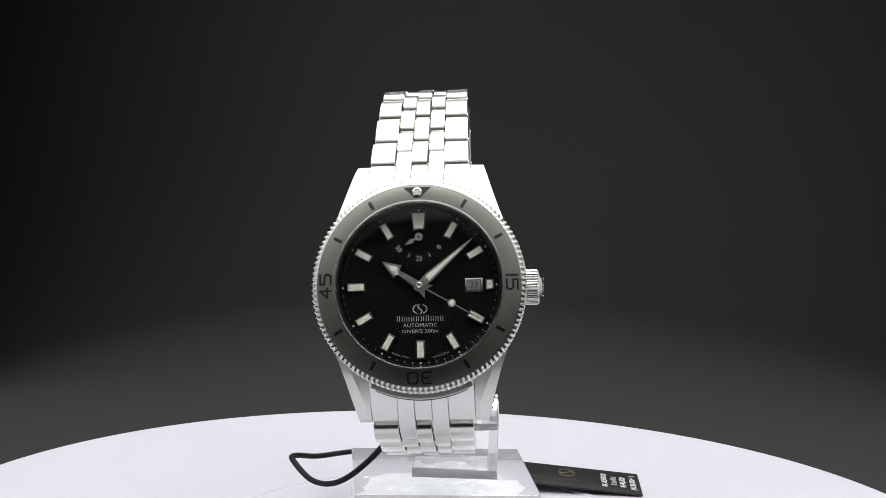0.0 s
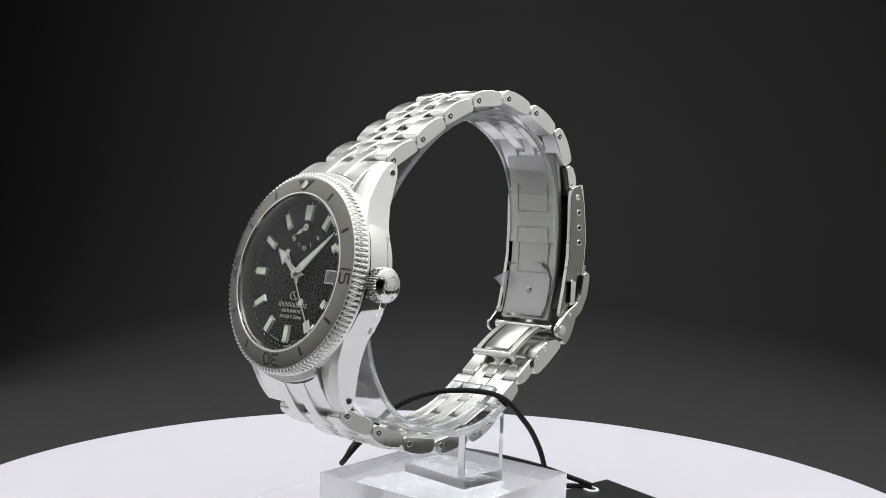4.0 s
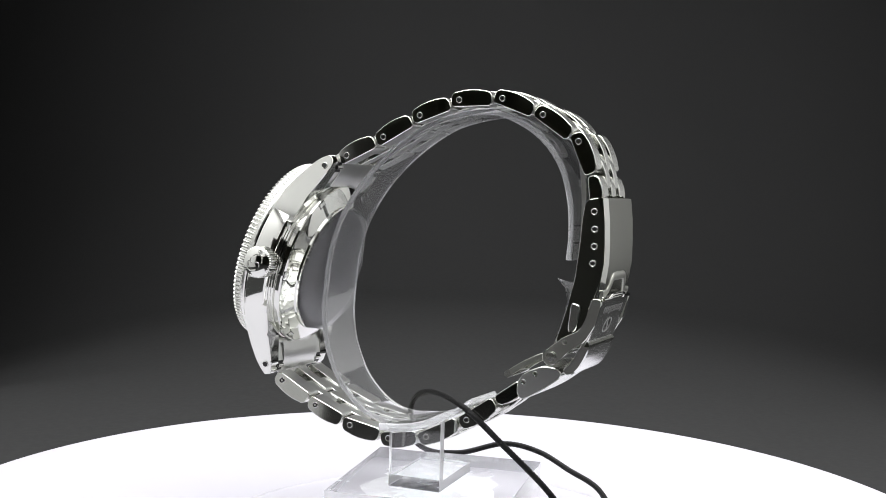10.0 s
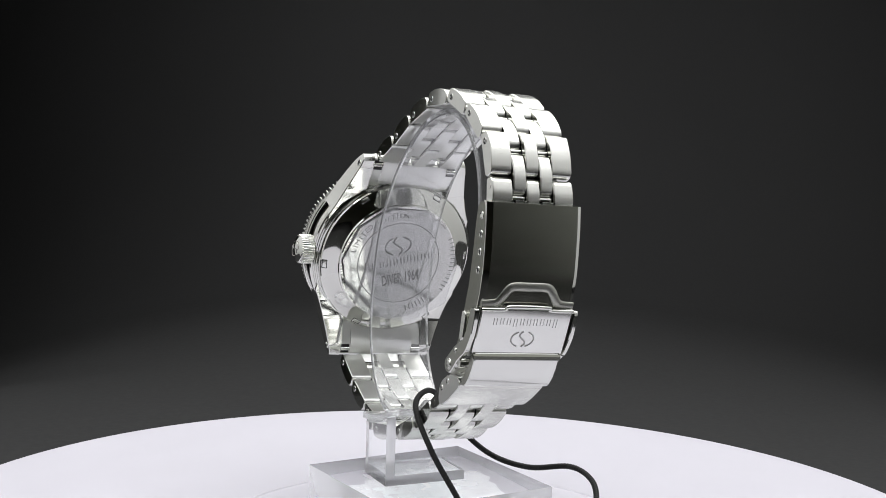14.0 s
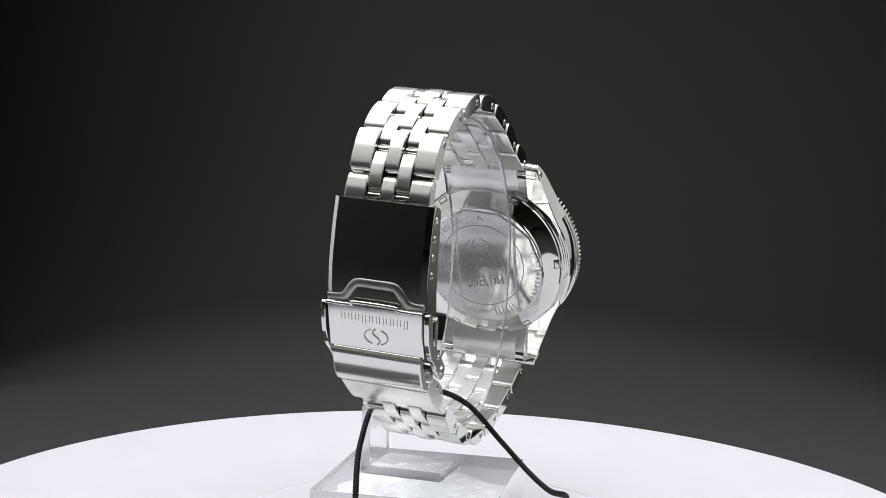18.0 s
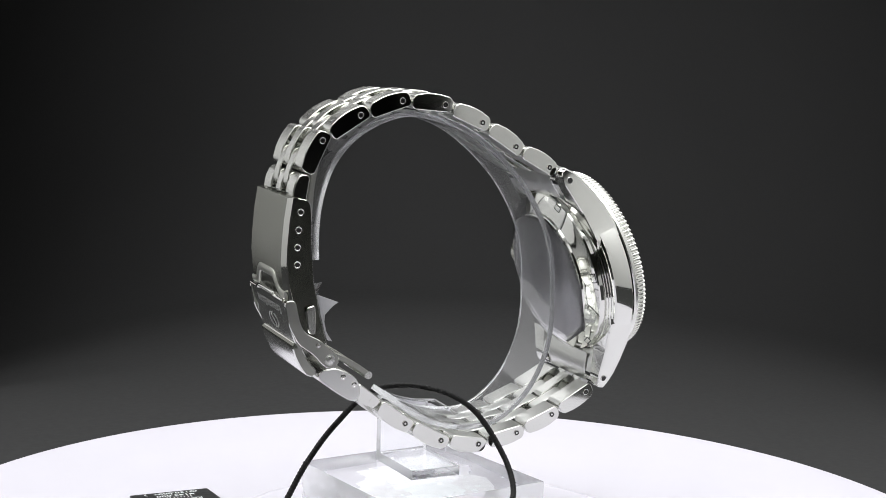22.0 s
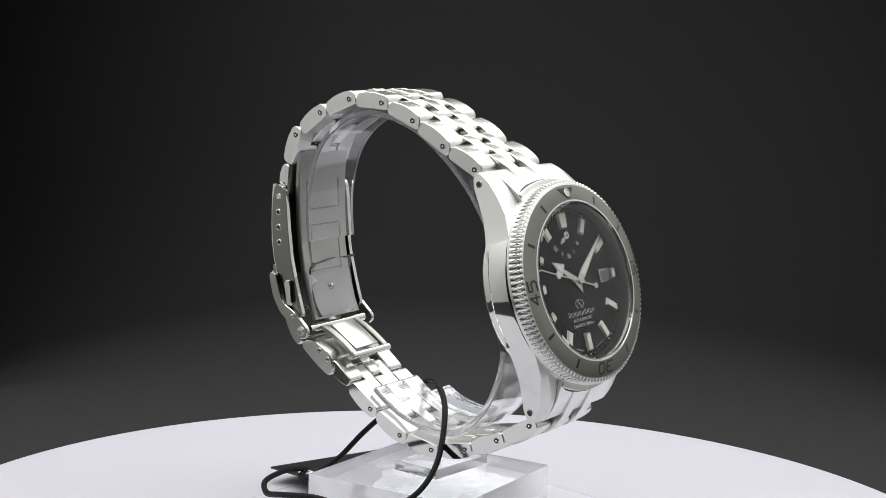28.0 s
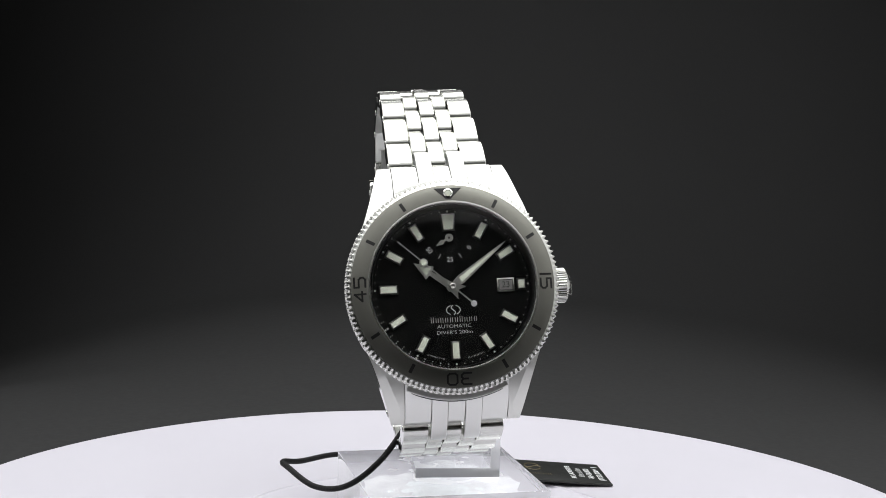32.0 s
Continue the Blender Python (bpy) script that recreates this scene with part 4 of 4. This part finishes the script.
    part("blade_stud", turned([(0.01, 0.7), (0.45, 0.62), (0.8, 0.35), (0.95, 0.0)], 24, False), STEEL, blade, at=at_mm(0, 32.2, -6.5, 90, 0, 0))
    # folded arm
    arm_pts = [(29.4, -15.4), (26.2, -16.7), (22.8, -18.6), (19.9, -20.6)]
    arm = part("folding_arm", box(-3.9, 3.9, -4.6, 4.6, -0.25, 0.25, 0.12), SATIN_IN, watch, "polished folding arm of the clasp", chain_frame((24.7, -17.4), (20.5, -19.9)))
    for sx in (-1, 1):
        part("arm_rail", bent(arm_pts, 0.8, 1.3, sx * 5.4), SATIN_SIDE, watch, "polished rail of the folding arm")
    part("hinge_bar", rod((-6.3, 19.6, -20.9), (6.3, 19.6, -20.9), 0.85, 20), SATIN, watch)
    part("hinge_bar", rod((-9.3, 30.6, -15.4), (9.3, 30.6, -15.4), 1.0, 20), STEEL, watch)


def films(watch):
    """Thin protective films left on the case back and on the clasp."""
    rnd = random.Random(4)
    bm = bmesh.new()
    rings = []
    n = 10
    shape = [15.1 + rnd.uniform(-0.3, 0.3) + 2.6 * max(0.0, math.cos(math.tau * k / n - radians(222))) ** 4 for k in range(n)]
    for f in (0.2, 0.6, 0.9, 1.0):
        rings.append([(f * shape[k] * math.cos(math.tau * k / n), f * shape[k] * math.sin(math.tau * k / n), -14.16 - (rnd.uniform(0.0, 0.1) if f > 0.95 else rnd.uniform(0, 0.02))) for k in range(n)])
    bm.faces.new(loft(bm, rings, caps=False)[0])
    ob = part("case_back_film", fixed(bm), BACK_FILM, watch, "crinkled clear protective film", CASE, smooth=50)
    sol = ob.modifiers.new("thickness", "SOLIDIFY")
    sol.thickness = 0.00006
    ob.visible_shadow = False
    bm = bmesh.new()
    rings = []
    for i, (y, z) in enumerate(((33.0, -0.2), (33.0, -1.6), (32.65, -3.5), (31.95, -6.5), (31.0, -9.8), (29.8, -13.0))):
        w = (6.6, 6.9, 7.2, 7.2, 7.1, 6.6)[i]
        row = []
        for k in range(13):
            u = k / 6 - 1
            peel = max(0.0, abs(u) - 0.6) / 0.4 * ((1.5, 0.7, 0.1, 0, 0, 0)[i] if u < 0 else (3.0, 1.2, 0.2, 0, 0, 0)[i])
            row.append((w * u, y - peel + 0.03 * math.sin(5 * u + i), z + peel * 0.45 + (0.35 * math.sin(3.1 * u + 1) if i == 0 else 0)))
        rings.append(row)
    loft(bm, rings, close=False, caps=False)
    ob = part("clasp_film", fixed(bm), FILM, watch, "torn clear protective film", smooth=12)
    sol = ob.modifiers.new("thickness", "SOLIDIFY")
    sol.thickness = 0.00006
    ob.visible_shadow = False


def torn_film(watch):
    """A torn, curling rest of protective film that stands off the clasp's inner blade."""
    rnd = random.Random(12)
    bm = bmesh.new()
    rings = []
    table = ((2.9, 32.8, 0.3), (2.2, 32.6, 4.4), (1.2, 32.4, 3.0), (0.0, 32.1, 1.9), (-1.2, 31.8, 0.9), (-2.8, 31.4, 0.4), (-5.0, 30.7, 0.3), (-7.0, 30.0, 0.9))
    for z, y, out in table:
        row = []
        for k in range(7):
            u = k / 6
            row.append((-7.4 - 0.9 * u * min(1.0, out / 2) + rnd.uniform(-0.12, 0.12), y - out * u + rnd.uniform(-0.1, 0.1), z - 5.3 - 0.6 * u * u * out * 0.3 + rnd.uniform(-0.12, 0.12)))
        rings.append(row)
    loft(bm, rings, close=False, caps=False)
    ob = part("torn_film", fixed(bm), TORN_FILM, watch, "torn milky scrap of protective film", smooth=14)
    sol = ob.modifiers.new("thickness", "SOLIDIFY")
    sol.thickness = 0.00006
    ob.visible_shadow = False


def wristwatch():
    w = thing("wristwatch", "stainless steel dive watch, black dial, on a clear acrylic holder", "watch", WATCH)
    mid = case_parts(w)
    back_marks(mid)
    bezel(w)
    dial_parts(w)
    crown(w)
    bracelet(w)
    clasp(w)
    films(w)
    torn_film(w)
    return w


# ---- price tag and its cord ----
TAG = at_mm(30.6, 46.3, 2.4, 0, 3.9, -3.7)


def price_tag():
    t = thing("price_tag", "black card price tag with pale print, lying on the turntable", "price tag", TAG)
    card = part("card", box(-24.3, 24.3, -9.8, 9.8, -0.5, 0, 0.08), [CARD], t)
    letters("code", "RK-AU0501B", 2.1, WHITEPRINT, t, at_mm(14.9, 0, 0.03, 0, 0, 90), squash=1.05)
    for x, n, length in ((17.3, 5, 8.5),):
        lettering_bars("printed_bars", length, 1.6, n, WHITEPRINT, t, at_mm(x, 0, 0.03, 0, 0, 90))
    letters("price", "\u00a5143,000", 2.3, WHITEPRINT, t, at_mm(19.8, -0.5, 0.03, 0, 0, 90), squash=1.1)
    letters("price", "(\u00a5130,000+  )", 2.2, WHITEPRINT, t, at_mm(22.4, 0, 0.03, 0, 0, 90), squash=1.1)
    emblem("emblem", 2.2, GOLD, t, at_mm(5.0, 3.5, 0.03, 0, 0, 90))
    lettering_bars("gilt_bars", 13.5, 1.7, 10, GOLD, t, at_mm(2.5, -3.2, 0.03))
    part("eyelet", turned([(1.1, 0.0), (1.1, 0.25), (1.9, 0.2), (2.0, 0.0)], 28, False, closed=True), WHITEPRINT, t, at=at_mm(-21, 0, 0.01))
    return t


def cord():
    pts = [(9.6, 47.6, 4.6), (5.5, 45.6, 4.2), (2.2, 41.5, 4.6), (3.6, 37.2, 7.5), (6.1, 33.2, 11.3), (8.4, 27.8, 17.9), (10.4, 19.9, 25.6), (9.8, 10.4, 33.0), (2.2, 0.3, 34.1), (-5.4, -7.0, 30.1), (-13.4, -10.7, 20.8),
           (-20.7, -9.0, 14.6), (-27.2, -2.4, 12.7), (-32.8, 7.1, 14.7), (-33.2, 16.0, 13.6), (-28.4, 25.1, 11.2), (-18.8, 34.6, 10.2), (-4.4, 41.8, 8.3), (4.6, 45.6, 6.2), (9.8, 47.8, 4.8)]
    c = thing("tag_cord", "black braided cord looped through the bracelet and the tag", "cord", at_mm(0, 0, 0))
    part("loop", tube(spline(pts, 60), 0.63, 16, braid=0.14), CORD, c, smooth=60)
    return c


def motions():
    for ob in TURNING:
        start = ob.matrix_basis.copy()
        walk(ob, [(k / 2, pose(0, 0, 0, 0, 0, -SPIN * k / 2) @ start) for k in range(65)])
    walk(disc, [(k / 2, pose(0.0012, 0.0005, 0, 0, 0, -SPIN * k / 2)) for k in range(65)])
    for ob, z in SECOND:
        walk(ob, [(k, at_mm(0, 0, z, 0, 0, -(120.0 + 6 * k))) for k in range(33)])
    for ob, z in MINUTE:
        walk(ob, [(k * 8, at_mm(0, 0, z, 0, 0, -(49.2 + 0.1 * k * 8))) for k in range(5)])


setting()
disc = turntable()
block, holder = stand()
watch = wristwatch()
tag = price_tag()
loop = cord()
TURNING = [block, holder, watch, tag, loop]
motions()
